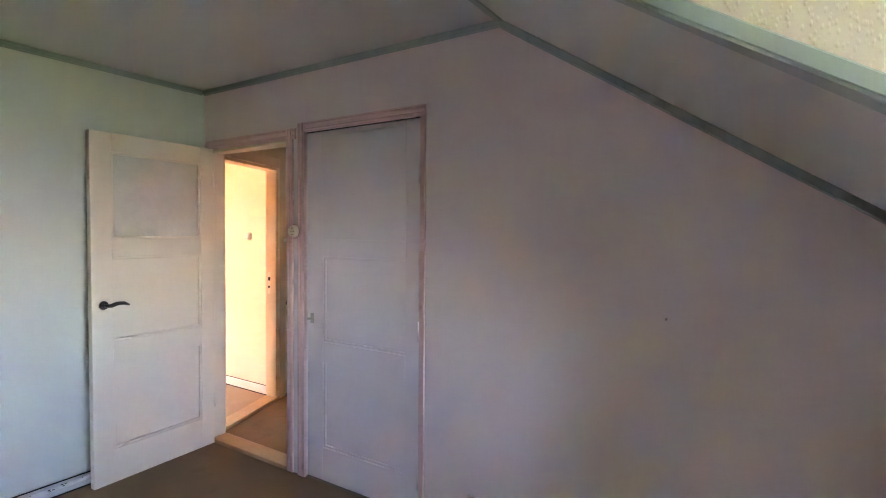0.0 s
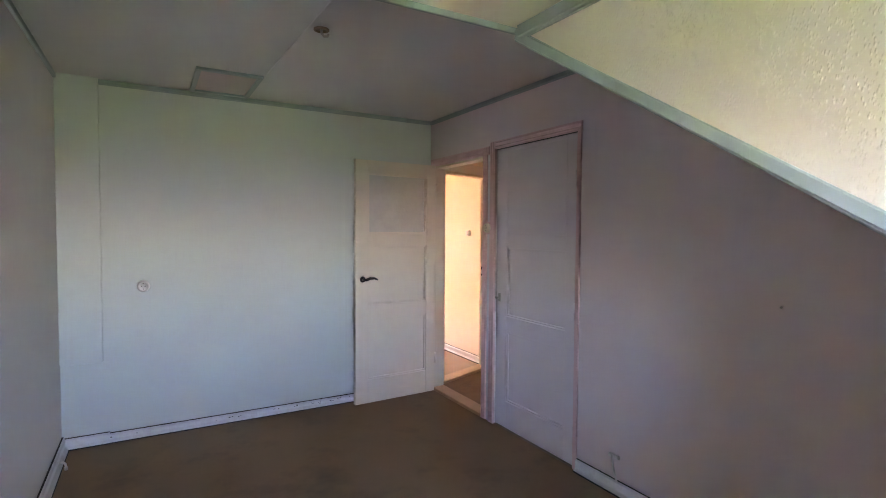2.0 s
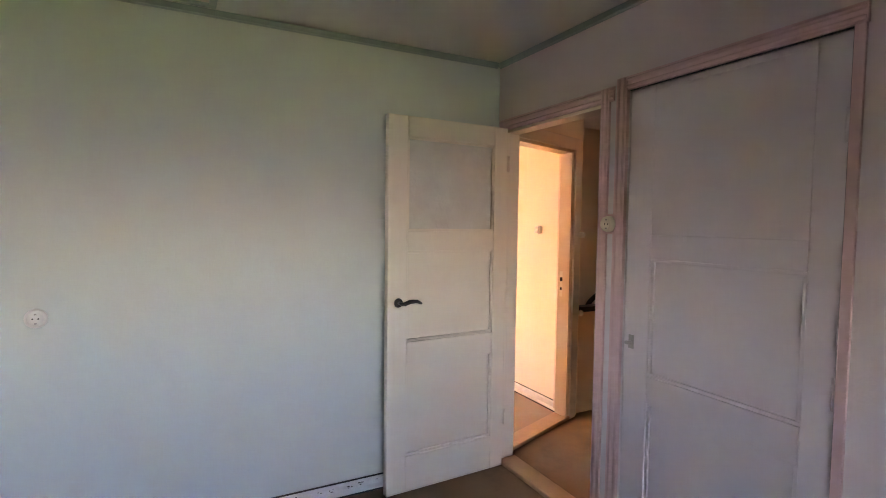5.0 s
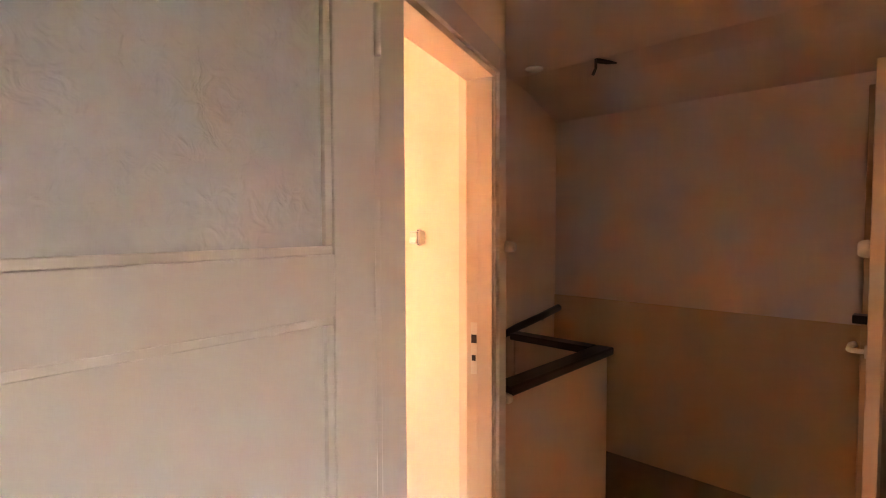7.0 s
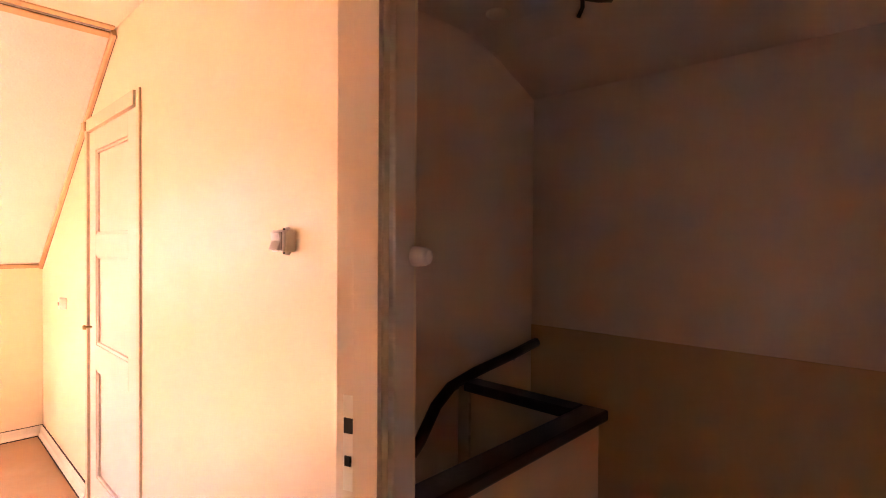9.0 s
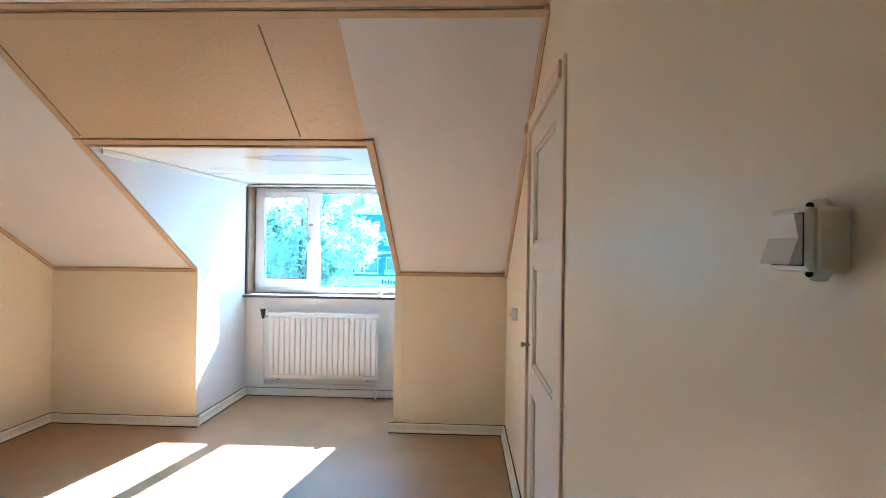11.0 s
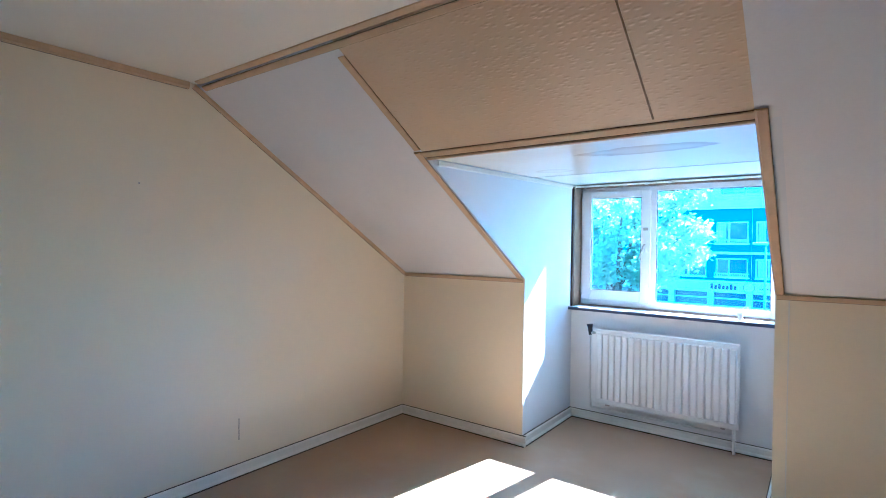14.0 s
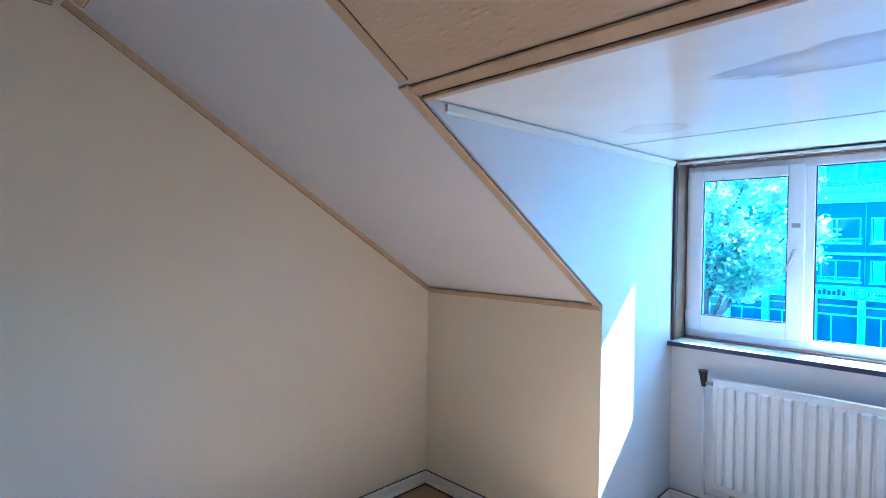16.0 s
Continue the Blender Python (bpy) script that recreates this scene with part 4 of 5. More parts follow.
for i in range(26):
    x = chips.choice((-1.25, -1.05, -0.95, -2.45, -1.7)) + chips.gauss(0, 0.09)
    z = chips.uniform(0.028, 0.045)
    w_, h_ = chips.uniform(0.003, 0.012), chips.uniform(0.002, 0.005)
    vs = [bm.verts.new((x + w_ * math.cos(q) * chips.uniform(0.6, 1), -0.0305, z + h_ * math.sin(q) * chips.uniform(0.6, 1))) for q in (0, 1, 2, 3.1, 4.2, 5.3)]
    bm.faces.new(vs)
structure("trim_paint_chips", bm, M["crack"], "dark chips in the white baseboard paint", "trim")

# ---- landing: parapet, rail and doors ----
pp = thing("stair_parapet", "peach painted boarded parapet with a dark cap", "parapet")
part("front_board", boxes(((0.975, 0.325, 0.0), (1.860, 0.365, 0.79)), bevel=0.004), M["parapet"], pp)
part("return_board", boxes(((1.820, 0.365, 0.0), (1.860, 0.88, 0.79)), bevel=0.004), M["parapet"], pp)
part("end_post", boxes(((1.810, 0.88, 0.0), (1.868, 0.94, 0.80)), bevel=0.004), M["parapet"], pp)
part("cap", boxes(((0.985, 0.300, 0.79), (1.885, 0.395, 0.83)), bevel=0.008), M["dark_wood"], pp, "dark varnished cap rail")
part("cap", boxes(((1.795, 0.395, 0.79), (1.885, 0.90, 0.83)), bevel=0.008), M["dark_wood"], pp)
part("end_knob", tube([(0.99, 0.315, 0.785), (0.965, 0.312, 0.785)], [0.022, 0.016], sides=14), M["ivory"], pp, "small pale block where the cap meets the frame")
hr = thing("handrail", "dark curved handrail on the stair wall", "handrail")
part("rail", tube([(2.43, 0.955, 0.90), (2.2, 0.955, 0.865), (1.95, 0.955, 0.835), (1.78, 0.955, 0.80), (1.69, 0.955, 0.74), (1.60, 0.955, 0.62), (1.2, 0.955, 0.28)], 0.024), M["dark_wood"], hr)
for x_, z_ in ((2.25, 0.87), (1.74, 0.78)):
    part("bracket", tube([(x_, 1.0, z_ - 0.03), (x_, 0.965, z_ - 0.03), (x_, 0.955, z_)], 0.008), M["steel"], hr)
st = thing("staircase", "dark wooden stairs going down", "stairs")
for i in range(9):
    part("step", boxes(((1.81 - 0.09 * (i + 1), 0.366, -0.19 * (i + 1) - 0.03), (1.815 - 0.09 * i, 0.998, -0.19 * (i + 1))), bevel=0.004), M["dark_wood"], st)
    part("riser", boxes(((1.80 - 0.09 * i, 0.37, -0.19 * (i + 1)), (1.815 - 0.09 * i, 0.995, -0.19 * i - 0.032))), M["parapet"], st)

ld = panel_door("landing_door", 0.70, 2.0, 0.04, [(0.18, 0.95, "panel"), (1.06, 1.88, "panel")], 0.11, 0.59, M["beige_frame"],
                "beige door standing open beside the landing", "door", pose(2.33, -0.716, 0.012, 0, 0, 180))
lever(ld, 0.635, 1.0, 0.0, -1, M["ivory"], "white lever handle")
part("bolt", boxes(((0.60, -0.045, 1.10), (0.66, 0.0, 1.13)), bevel=0.004), M["black"], ld, "black bolt knob")
round_outlet("landing_switch", "round white switch beside the landing door", Matrix.Translation((1.68, -0.716, 1.375)) @ Matrix(((1, 0, 0), (0, 0, 1), (0, -1, 0))).to_4x4(), 0.032, 0.034, "white_plastic", False)
lf = thing("landing_door_frame", "tan wooden frame at the end of the landing", "door frame")
part("jamb", boxes(((2.36, -0.72, 0.0), (2.448, -0.648, 2.08)), bevel=0.004), M["tan_trim"], lf)
part("jamb", boxes(((2.40, -1.0, 0.0), (2.448, -0.72, 2.08)), bevel=0.004), M["tan_trim"], lf)

# ---- front dormer window ----
win = thing("dormer_window", "white plastic dormer window with an opening sash", "window")
W0, W1, Z0, Z1, WY = -1.530, B_R, 0.975, 2.005, B_WALL + 0.135
wv = M["upvc"]


def ring(name, x0, x1, z0, z1, ya, yb, wide, mat, parent, label=""):
    wl, wr, wb, wt = wide
    return part(name, boxes(((x0, ya, z0), (x0 + wl, yb, z1)), ((x1 - wr, ya, z0), (x1, yb, z1)), ((x0 + wl, ya, z0), (x1 - wr, yb, z0 + wb)), ((x0 + wl, ya, z1 - wt), (x1 - wr, yb, z1)), bevel=0.004), mat, parent, label)


ring("outer_frame", W0, W1, Z0, Z1, WY + 0.02, WY + 0.08, (0.030, 0.092, 0.055, 0.045), wv, win)
part("mullion", boxes(((-0.942, WY + 0.02, Z0 + 0.055), (-0.888, WY + 0.08, Z1 - 0.045)), bevel=0.003), wv, win)
sash = ring("sash", -1.514, -0.928, 1.020, 1.975, WY - 0.002, WY + 0.045, (0.080, 0.077, 0.090, 0.062), wv, win, "white opening sash")
part("pane", boxes(((-1.44, WY + 0.018, 1.10), (-1.0, WY + 0.024, 1.92))), M["glass"], sash).visible_shadow = False
ring("gasket", -1.434, -1.005, 1.110, 1.913, WY + 0.004, WY + 0.018, (0.006, 0.006, 0.006, 0.006), M["black"], sash)
part("pane", boxes(((-0.892, WY + 0.048, Z0 + 0.05), (-0.075, WY + 0.054, Z1 - 0.04))), M["glass"], win).visible_shadow = False
ring("gasket", -0.888, -0.080, 1.030, 1.960, WY + 0.034, WY + 0.048, (0.006, 0.006, 0.006, 0.006), M["black"], win)
hd = part("window_handle", boxes(((-0.983, WY - 0.014, 1.45), (-0.953, WY - 0.002, 1.54)), bevel=0.003), wv, sash, "white window handle")
part("grip", tube([(-0.968, WY - 0.014, 1.51), (-0.968, WY - 0.04, 1.51), (-0.973, WY - 0.045, 1.49), (-1.003, WY - 0.045, 1.395)], [0.008, 0.008, 0.009, 0.007]), M["steel"], hd)
part("lock", boxes(((-0.986, WY - 0.010, 1.63), (-0.946, WY - 0.002, 1.655)), bevel=0.002), M["steel"], sash)
part("hinge", tube([(-1.512, WY - 0.008, 1.06), (-1.512, WY - 0.008, 1.14)], 0.008), wv, sash)
part("hinge", tube([(-1.512, WY - 0.008, 1.86), (-1.512, WY - 0.008, 1.93)], 0.008), wv, sash)

# unseen window: frame and tinted panes are added to cut and blue the light
back = thing("back_window", "unseen back dormer window added to dim and cool the daylight", "window")
ring("outer_frame", -2.42, -1.40, 1.10, 1.80, -5.08, -5.02, (0.07, 0.07, 0.06, 0.06), wv, back)
part("mullion", boxes(((-1.935, -5.08, 1.16), (-1.885, -5.02, 1.74)), bevel=0.003), wv, back)
for x0, x1 in ((-2.35, -1.935), (-1.885, -1.47)):
    part("pane", boxes(((x0 - 0.005, -5.053, 1.155), (x1 + 0.005, -5.047, 1.745))), M["glass_back"], back)

sur = thing("window_surround", "weathered brown timber around the white window", "window frame")
part("jamb", boxes(((B_L, B_WALL + 0.10, 0.965), (W0, WY + 0.09, DZ - 0.01)), bevel=0.003), M["brown_wood"], sur)
part("jamb_strip", boxes(((B_L + 0.001, B_WALL - 0.01, 0.966), (B_L + 0.022, B_WALL + 0.10, DZ - 0.012)), bevel=0.002), M["brown_wood"], sur)
part("jamb_strip", boxes(((B_L + 0.001, B_WALL - 0.032, 0.966), (B_L + 0.018, B_WALL - 0.01, DZ - 0.02)), bevel=0.002), M["dark_wood"], sur)
part("head", boxes(((W0, WY - 0.01, Z1), (W1, WY + 0.09, DZ + 0.05)), bevel=0.003), M["brown_wood"], sur)
part("head_strip", boxes(((B_L + 0.022, B_WALL + 0.02, DZ - 0.014), (W1, WY - 0.01, DZ - 0.004)), bevel=0.002), M["brown_wood"], sur)
part("sill_strip", boxes(((W0, WY - 0.03, 0.9655), (W1, WY + 0.09, Z0)), bevel=0.002), M["brown_wood"], sur)
sl = thing("window_sill", "white window sill with a dark edge", "window sill")
part("board", boxes(((B_L + 0.002, B_WALL - 0.075, 0.942), (B_R - 0.002, B_WALL + 0.20, 0.965)), bevel=0.003), M["upvc"], sl)
part("edge", boxes(((B_L + 0.002, B_WALL - 0.083, 0.940), (B_R - 0.002, B_WALL - 0.075, 0.966)), bevel=0.002), M["sill_dark"], sl, "dark blue-black edge strip")
cr = thing("curtain_rail", "white curtain rail under the dormer ceiling", "curtain rail")
part("rail", boxes(((B_L + 0.02, B_WALL - 0.005, DZ - 0.026), (B_R - 0.01, B_WALL + 0.015, DZ - 0.012)), bevel=0.002), M["white_plastic"], cr)
for i in range(9):
    part("runner", boxes(((-1.45 + i * 0.055 + (i % 3) * 0.12, B_WALL + 0.0, DZ - 0.036), (-1.435 + i * 0.055 + (i % 3) * 0.12, B_WALL + 0.010, DZ - 0.026))), M["steel"], cr)
part("end_stop", boxes(((B_L + 0.005, B_WALL - 0.015, DZ - 0.040), (B_L + 0.02, B_WALL + 0.025, DZ - 0.010)), bevel=0.002), M["ivory"], cr)
tagged(new("sill_latch", mesh_of("sill_latch", boxes(((-0.265, B_WALL - 0.055, 0.965), (-0.235, B_WALL - 0.01, 1.015)), ((-0.275, B_WALL - 0.05, 1.015), (-0.225, B_WALL - 0.015, 1.03)), bevel=0.004), M["white_plastic"])), "small white latch lying on the window sill", "latch")

# ---- radiator ----
rad = thing("radiator", "white ribbed panel radiator under the window", "radiator")
R0, R1, RZ0, RZ1, RY = -1.285, -0.240, 0.195, 0.800, B_WALL - 0.105


def ribbed_panel(y, sign):
    """A pressed steel sheet with upright ribs."""
    bm = bmesh.new()
    n = 20
    pitch = (R1 - R0 - 0.03) / n
    xs = [(R0, 0.0)]
    for i in range(n):
        x = R0 + 0.015 + i * pitch
        xs += [(x + pitch * 0.07, 0.0), (x + pitch * 0.14, 0.010), (x + pitch * 0.24, 0.016), (x + pitch * 0.76, 0.016), (x + pitch * 0.86, 0.010), (x + pitch * 0.93, 0.0)]
    xs.append((R1, 0.0))
    zs = [(RZ0, 0.0), (RZ0 + 0.030, 0.0), (RZ0 + 0.040, 1.0), (RZ1 - 0.040, 1.0), (RZ1 - 0.030, 0.0), (RZ1, 0.0)]
    rows = [[bm.verts.new((x, y + sign * 0.012 - sign * d * f * -1, z)) for x, d in xs] for z, f in zs]
    back = [[bm.verts.new((x, y, z)) for x, d in (xs[0], xs[-1])] for z in (RZ0, RZ1)]
    for a, b in zip(rows, rows[1:]):
        for i in range(len(xs) - 1):
            bm.faces.new((a[i], a[i + 1], b[i + 1], b[i])).smooth = False
    bm.faces.new((back[0][0], back[1][0], *[r[0] for r in rows[::-1]]))
    bm.faces.new((back[0][1], *[r[-1] for r in rows], back[1][1]))
    bm.faces.new((back[0][0], *rows[0], back[0][1]))
    bm.faces.new((back[1][1], *rows[-1][::-1], back[1][0]))
    bm.faces.new((back[0][0], back[0][1], back[1][1], back[1][0]))
    return bm


part("front_panel", ribbed_panel(RY, -1), M["enamel"], rad)
part("rear_panel", boxes(((R0 + 0.01, RY + 0.03, RZ0 + 0.01), (R1 - 0.01, RY + 0.042, RZ1 - 0.01)), bevel=0.003), M["enamel"], rad)
part("top_seam", tube([(R0, RY - 0.004, RZ1), (R1, RY - 0.004, RZ1)], 0.007), M["enamel"], rad)
part("bottom_seam", tube([(R0, RY - 0.004, RZ0), (R1, RY - 0.004, RZ0)], 0.007), M["enamel"], rad)
for x_ in (R0 + 0.10, R1 - 0.10):
    part("bracket", boxes(((x_ - 0.015, RY + 0.0, RZ0 - 0.022), (x_ + 0.015, B_WALL, RZ0 + 0.02)), bevel=0.003), M["steel"], rad)
    part("bracket", boxes(((x_ - 0.015, RY + 0.042, RZ1 - 0.12), (x_ + 0.015, B_WALL, RZ1 - 0.06)), bevel=0.003), M["enamel"], rad)
v = part("valve", tube([(R0, RY + 0.01, RZ1 - 0.035), (R0 - 0.055, RY + 0.01, RZ1 - 0.035)], 0.011), M["steel"], rad)
part("valve_head", tube([(R0 - 0.055, RY + 0.01, RZ1 - 0.055), (R0 - 0.055, RY + 0.01, RZ1 - 0.02), (R0 - 0.057, RY + 0.01, RZ1 + 0.005), (R0 - 0.06, RY + 0.01, RZ1 + 0.035)], [0.012, 0.018, 0.020, 0.026], sides=14), M["black"], v, "black valve knob")
part("feed_pipe", tube([(R0 - 0.055, RY + 0.01, RZ1 - 0.05), (R0 - 0.055, RY + 0.012, 0.30), (R0 - 0.055, RY + 0.045, 0.16), (R0 - 0.055, RY + 0.06, 0.125)], 0.008), M["enamel"], rad)
part("return_pipe", tube([(R1 - 0.03, RY + 0.01, RZ0 + 0.03), (R1 - 0.03, RY + 0.01, 0.12), (R1 - 0.03, RY + 0.03, 0.075), (R1 - 0.03, RY + 0.03, 0.0)], 0.010), M["enamel"], rad)

part("floor_pipe", tube([(R0 - 0.055, B_WALL - 0.045, 0.125), (R1 - 0.03, B_WALL - 0.045, 0.125)], 0.008), M["enamel"], rad, "thin white pipe above the baseboard")

# ---- outside: street, tree, lamp and flats ----
GZ = -4.6
M["asphalt"] = material("asphalt", (0.05, 0.05, 0.052), 0.85, 0.15, 0.4, 30, 0.3)
M["paving"] = material("grey_paving", (0.30, 0.29, 0.27), 0.85, 0.12, 0.6, 25, 0.3)
# blue cast of shaded brick is put into this base colour
M["brick"] = material("brick_with_blue_cast", (0.07, 0.13, 0.18), 0.85, 0.15, 0.5, 14, 0.3)
M["band"] = material("white_concrete_band", (0.62, 0.62, 0.60), 0.7, 0.08, 0.6, 12, 0.2)
M["white_paint"] = material("white_window_paint", (0.78, 0.78, 0.78), 0.5, 0.04, 2, 20, 0.1)
M["dark_pane"] = material("dark_room_glass", (0.09, 0.11, 0.12), 0.06, 0.1, 0.6, 9, 0.0, specular=0.7)
M["curtain"] = material("pale_curtain", (0.46, 0.47, 0.46), 0.8, 0.1, 3, 30, 0.3)
M["sign"] = material("white_sign_board", (0.70, 0.70, 0.68), 0.5, 0.03, 1, 20, 0.05)
M["ink"] = material("dark_sign_letters", (0.05, 0.05, 0.06), 0.5, 0.03, 1, 20, 0.0)
M["pole"] = material("grey_lamp_post", (0.35, 0.36, 0.36), 0.45, 0.05, 2, 20, 0.1, metal=0.3)
M["bark"] = material("grey_brown_bark", (0.12, 0.09, 0.065), 0.9, 0.25, 4, 25, 0.8, 0.02)


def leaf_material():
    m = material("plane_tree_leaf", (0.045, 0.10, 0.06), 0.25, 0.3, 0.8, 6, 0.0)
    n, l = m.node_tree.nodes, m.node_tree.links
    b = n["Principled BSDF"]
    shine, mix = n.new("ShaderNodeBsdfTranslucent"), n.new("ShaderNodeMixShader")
    # near-white transmitted colour imitates burnt-out sun highlights, paler than a real leaf's
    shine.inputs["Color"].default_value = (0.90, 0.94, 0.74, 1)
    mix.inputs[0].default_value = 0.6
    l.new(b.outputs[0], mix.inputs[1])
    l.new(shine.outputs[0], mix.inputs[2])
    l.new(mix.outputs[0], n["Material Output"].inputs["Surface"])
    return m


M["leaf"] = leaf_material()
# grass of an unseen lawn, added as a green reflector behind the house
M["grass"] = material("garden_grass", (0.10, 0.15, 0.04), 0.9, 0.3, 0.3, 20, 0.5, 0.02)
structure("ground", boxes(((-600, -600, GZ - 0.3), (600, 900, GZ - 0.02))), M["paving"], "grey paved ground", "ground")
structure("lawn", boxes(((-60, -80, GZ - 0.02), (60, -7.0, GZ + 0.01))), M["grass"], "unseen green lawn added to bounce green light into the back room", "lawn")
structure("road", boxes(((-300, 14.0, GZ - 0.02), (300, 24.0, GZ))), M["asphalt"], "dark asphalt street", "road")
structure("kerb_near", boxes(((-300, 13.8, GZ - 0.02), (300, 14.0, GZ + 0.12))), M["band"], "pale concrete kerb", "kerb")
structure("pavement_far", boxes(((-300, 24.0, GZ - 0.02), (300, 37.0, GZ + 0.12))), M["paving"], "grey paved footway before the shops", "pavement")
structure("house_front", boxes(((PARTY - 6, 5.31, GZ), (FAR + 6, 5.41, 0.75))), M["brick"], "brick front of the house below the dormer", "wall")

FY = 37.0
flats = thing("apartment_building", "brick flats over a row of shops, blue cast put in the colour", "building", at=Matrix.Translation((0, FY, GZ)))
BAY = 4.45
bays = [-5.2 + BAY * k for k in range(-7, 5)]
BX0, BX1 = bays[0] - 0.5, bays[-1] + 4.3
SHOP, LEDGE, TOP = 4.15, 5.80, 8.65
TOPZ = 12.0
# each row of windows: foot and head of its wall, foot and head of its openings
ROWS = ((SHOP, LEDGE, 4.35, 5.55), (LEDGE + 0.16, TOP, 6.45, 7.85))
OPENINGS = ((0.0, 1.77), (2.16, 1.75))


def cell(lo_x, hi_x, z0, z1):
    return ((lo_x, 0.0, z0), (hi_x, 0.3, z1))


# facade made of the piers and bands between real openings
solid = []
for z0, z1, lowz, hiz in ROWS:
    prev = BX0
    for bx in bays:
        for ox, ow in OPENINGS:
            solid.append(cell(prev, bx + ox, z0, z1))
            solid.append(cell(bx + ox, bx + ox + ow, z0, lowz))
            solid.append(cell(bx + ox, bx + ox + ow, hiz, z1))
            prev = bx + ox + ow
    solid.append(cell(prev, BX1, z0, z1))
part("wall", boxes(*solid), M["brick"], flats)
part("ledge", boxes(((BX0, -0.22, LEDGE), (BX1, 0.3, LEDGE + 0.06)), ((BX0, -0.30, LEDGE + 0.08), (BX1, 0.3, LEDGE + 0.16)), ((BX0, -0.10, LEDGE + 0.06), (BX1, 0.3, LEDGE + 0.08))), M["band"], flats)
part("floor_band", boxes(((BX0, -0.12, TOP), (BX1, 0.9, TOP + 0.5))), M["band"], flats, "white concrete band under the top storey")
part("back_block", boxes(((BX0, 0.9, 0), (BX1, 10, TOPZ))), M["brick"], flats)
part("roof", boxes(((BX0 - 0.3, 0.5, TOPZ), (BX1 + 0.3, 10.3, TOPZ + 0.4))), M["band"], flats, "flat roof with a pale edge")
curt = random.Random(4)
for z0, z1, lowz, hiz in ROWS:
    for bx in bays:
        for kind, (ox, ow) in enumerate(OPENINGS):
            a, b = bx + ox, bx + ox + ow
            wd = part("window", boxes(((a, 0.08, lowz), (a + 0.07, 0.2, hiz)), ((b - 0.07, 0.08, lowz), (b, 0.2, hiz)), ((a + 0.07, 0.08, lowz), (b - 0.07, 0.2, lowz + 0.07)), ((a + 0.07, 0.08, hiz - 0.07), (b - 0.07, 0.2, hiz)), ((a + ow * 0.38, 0.10, lowz + 0.07), (a + ow * 0.38 + 0.07, 0.2, hiz - 0.07))), M["white_paint"], flats)
            part("pane", boxes(((a + 0.05, 0.155, lowz + 0.05), (b - 0.05, 0.165, hiz - 0.05))), M["dark_pane"], wd)
            part("sill", boxes(((a - 0.05, -0.06, lowz - 0.06), (b + 0.05, 0.08, lowz - 0.005))), M["band"], wd)
            for side in range(curt.randint(0, 2)):
                w_ = ow * curt.uniform(0.15, 0.3)
                cx = b - 0.12 - w_ if side else a + 0.12
                part("curtain", boxes(((cx, 0.13, lowz + 0.09), (cx + w_, 0.15, hiz - 0.09))), M["curtain"], wd)
            if kind == 0:
                rl = part("balcony", boxes(((a - 0.1, -0.14, lowz + 0.0), (b + 0.1, -0.08, lowz + 0.05)), ((a - 0.1, -0.14, lowz + 0.24), (b + 0.1, -0.08, lowz + 0.28))), M["band"], flats, "low white balcony railing")
                part("bars", boxes(*[((a - 0.07 + i * 0.10, -0.12, lowz + 0.05), (a - 0.04 + i * 0.10, -0.10, lowz + 0.24)) for i in range(19)]), M["band"], rl)
    for bx in bays[1::2]:
        part("downpipe", tube([(bx + 1.96, -0.04, z0), (bx + 1.96, -0.04, z1)], 0.025, sides=6), M["pole"], flats)
# set-back top storey with wide glazing
zt = TOP + 0.5
for bx in bays:
    wd = part("top_window", boxes(((bx, 0.72, zt), (bx + 0.1, 0.9, zt + 2.2)), ((bx + 2.9, 0.72, zt), (bx + 4.45, 0.9, zt + 2.2)), ((bx + 0.1, 0.72, zt), (bx + 2.9, 0.9, zt + 0.5)), ((bx + 1.4, 0.72, zt + 0.5), (bx + 1.5, 0.9, zt + 2.2))), M["white_paint"], flats)
    part("pane", boxes(((bx + 0.1, 0.80, zt + 0.5), (bx + 2.9, 0.82, zt + 2.2))), M["dark_pane"], wd)
part("parapet_rail", boxes(((BX0, -0.1, zt + 0.55), (BX1, -0.04, zt + 0.61)), *[((BX0 + 0.2 + i * 1.3, -0.09, zt), (BX0 + 0.25 + i * 1.3, -0.05, zt + 0.55)) for i in range(40)]), M["band"], flats)
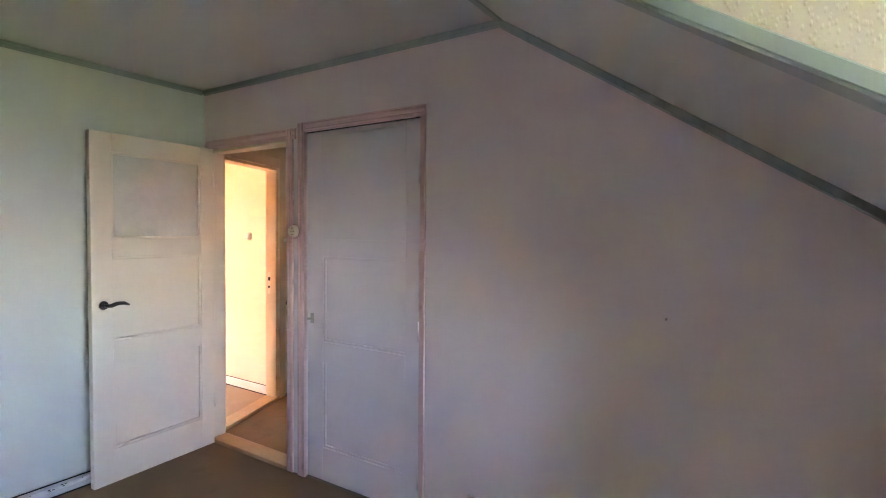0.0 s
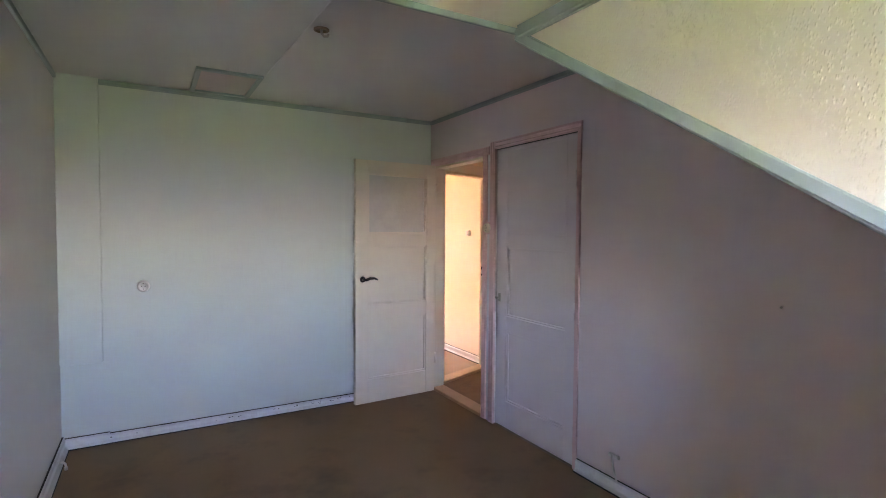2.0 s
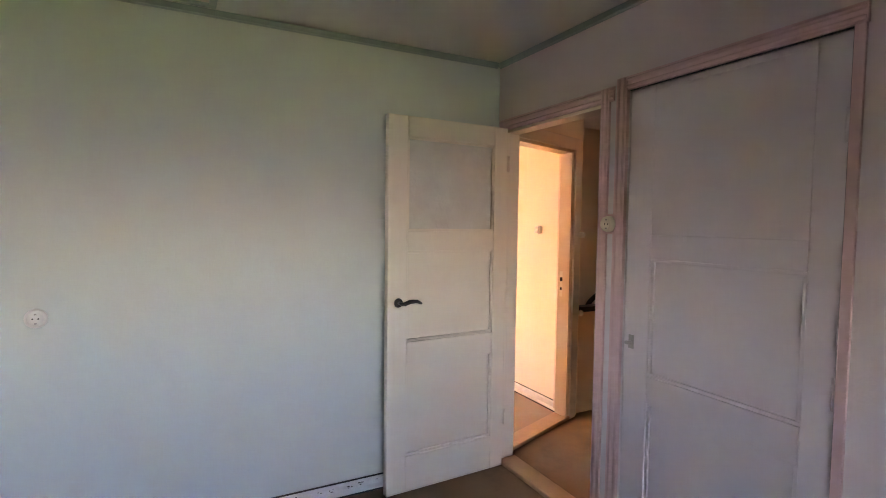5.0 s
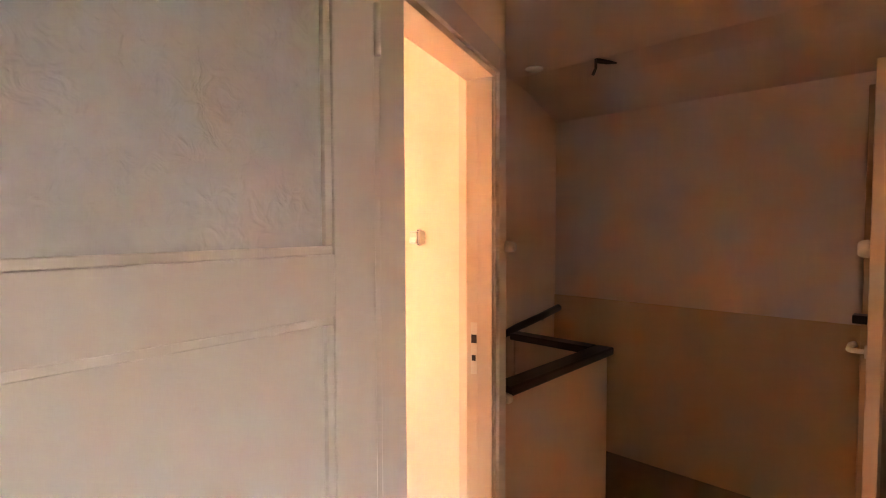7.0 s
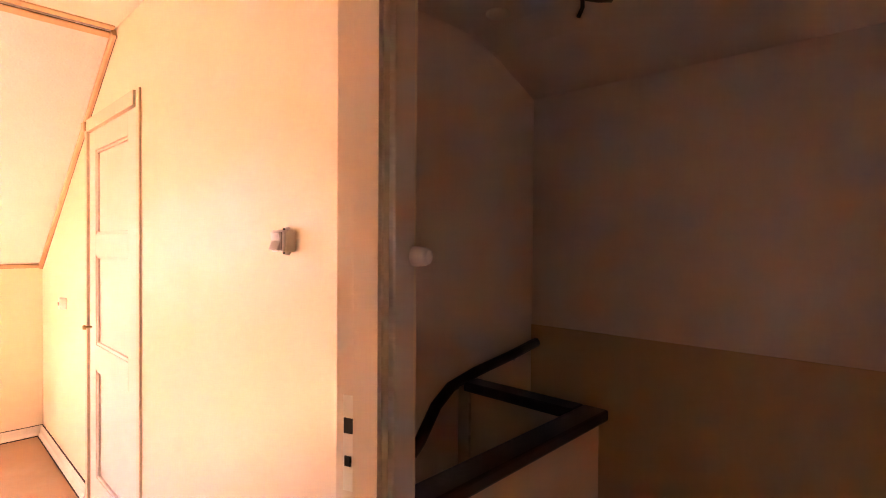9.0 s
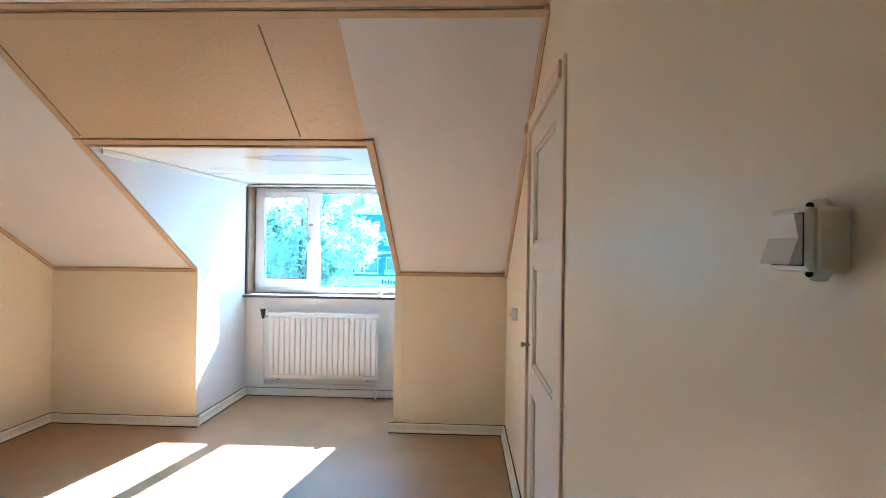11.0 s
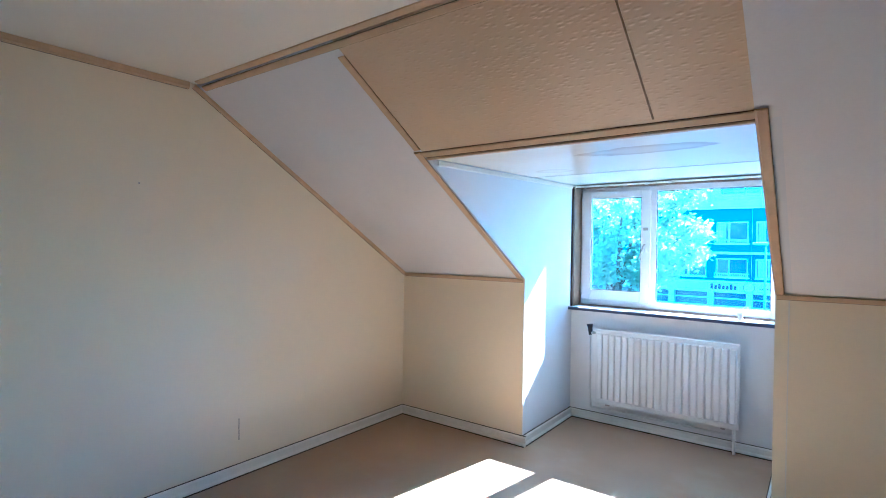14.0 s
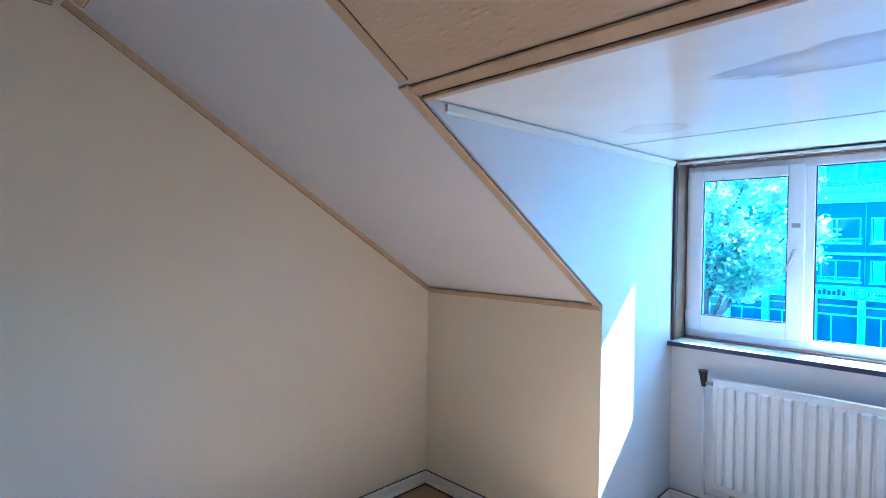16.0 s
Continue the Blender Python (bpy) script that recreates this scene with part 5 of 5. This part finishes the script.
# shops
for bx in bays:
    for px in (bx - 0.42, bx + 1.70):
        part("pillar", boxes(((px, -0.1, 0), (px + 0.32, 0.5, SHOP - 0.75))), M["band"], flats)
    for x0, x1 in ((bx - 0.10, bx + 1.70), (bx + 2.02, bx + BAY - 0.42)):
        part("shop_window", boxes(((x0, 0.45, 0.4), (x1, 0.5, SHOP - 0.75))), M["dark_pane"], flats)
        part("shop_frame", boxes(((x0, 0.38, 2.45), (x1, 0.45, 2.53)), ((x0 + 0.6, 0.38, 0.4), (x0 + 0.66, 0.45, 2.45)), ((x0, 0.36, 2.95), (x1, 0.45, 3.02))), M["white_paint"], flats)
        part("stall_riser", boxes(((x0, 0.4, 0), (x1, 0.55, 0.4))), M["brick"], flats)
    sign = abs(bx + 5.2) < 0.1
    fascia = part("fascia", boxes(((bx - 0.42, -0.20, SHOP - 0.75), (bx + BAY - 0.43, 0.5, SHOP - 0.01))), M["sign"] if sign else M["band"], flats)
    if sign:
        # a shop's name as plain bars, and its mark as a plain ring
        part("lettering", boxes(*[((bx - 0.25 + k * 0.215, -0.215, SHOP - 0.56), (bx - 0.09 + k * 0.215, -0.20, SHOP - 0.30 + 0.1 * (k in (0, 2, 5)))) for k in range(7)], *[((bx + 2.4 + k * 0.13, -0.215, SHOP - 0.48), (bx + 2.48 + k * 0.13, -0.20, SHOP - 0.36)) for k in range(11)]), M["ink"], fascia)
        part("mark", tube([(bx + 1.86 + 0.30 * math.cos(q * math.tau / 24), -0.21, SHOP - 0.38 + 0.30 * math.sin(q * math.tau / 24)) for q in range(25)], 0.022, sides=6), M["ink"], fascia)

post = thing("street_lamp", "slim grey street lamp on the footway", "street lamp", at=Matrix.Translation((-1.6, 24.8, GZ + 0.12)))
part("pole", tube([(0, 0, 0), (0, 0, 1.2), (0, 0, 1.25), (0, 0, 6.2)], [0.09, 0.09, 0.06, 0.04]), M["pole"], post)
part("head", boxes(((-0.45, -0.12, 6.18), (0.35, 0.12, 6.28)), bevel=0.03), M["pole"], post)


def tree(name, label, at, high, spread, seed, leaves):
    """A broad street tree: forked trunk, limbs and a crown of single leaves in uneven clumps."""
    rnd = random.Random(seed)
    t = thing(name, label, "tree", "street trees", at=at)
    part("trunk", tube([(0, 0, 0), (0.03, 0.02, high * 0.16), (0.0, 0.05, high * 0.33), (0.05, 0.0, high * 0.5)], [0.24, 0.19, 0.16, 0.11]), M["bark"], t)
    tips = []
    for i in range(13):
        a = i * 2.4 + rnd.uniform(-0.3, 0.3)
        z0 = high * rnd.uniform(0.36, 0.50)
        r = spread * rnd.uniform(0.5, 1.0)
        z1 = high * rnd.uniform(0.58, 0.98)
        mid = (0.45 * r * math.cos(a), 0.45 * r * math.sin(a), z0 + 0.6 * (z1 - z0))
        tip = (r * math.cos(a), r * math.sin(a), z1)
        part("limb", tube([(0.02, 0.02, z0), mid, tip], [0.075, 0.045, 0.012], sides=7), M["bark"], t)
        tips += [Vector(tip), Vector(mid), (Vector(tip) + Vector(mid)) / 2]
    for i in range(20):
        a, r = rnd.uniform(0, math.tau), spread * math.sqrt(rnd.random())
        tips.append(Vector((r * math.cos(a), r * math.sin(a), high * rnd.uniform(0.62, 1.0) - 0.22 * r)))
    vs, fs = [], []
    for i in range(leaves):
        c = rnd.choice(tips)
        p = c + Vector((rnd.gauss(0, 0.21), rnd.gauss(0, 0.21), rnd.gauss(0, 0.15)))
        u = Vector((rnd.gauss(0, 1), rnd.gauss(0, 1), rnd.gauss(0, 0.6))).normalized()
        w_ = u.orthogonal().normalized()
        s_ = rnd.uniform(0.05, 0.10)
        k = len(vs)
        vs += [p - u * s_, p + w_ * s_ * 0.6 - u * 0.2 * s_, p + u * s_, p - w_ * s_ * 0.6 - u * 0.2 * s_]
        fs.append((k, k + 1, k + 2, k + 3))
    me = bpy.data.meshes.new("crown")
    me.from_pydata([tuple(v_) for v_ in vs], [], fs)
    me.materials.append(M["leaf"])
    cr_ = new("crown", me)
    cr_.parent = t
    return t


tree("street_tree", "leafy green street tree before the flats", Matrix.Translation((-5.2, 17.5, GZ)), 9.6, 2.6, 7, 30000)
tree("street_tree", "smaller green street tree further along the street", Matrix.Translation((-12.5, 19.0, GZ)), 9.0, 2.6, 11, 20000)
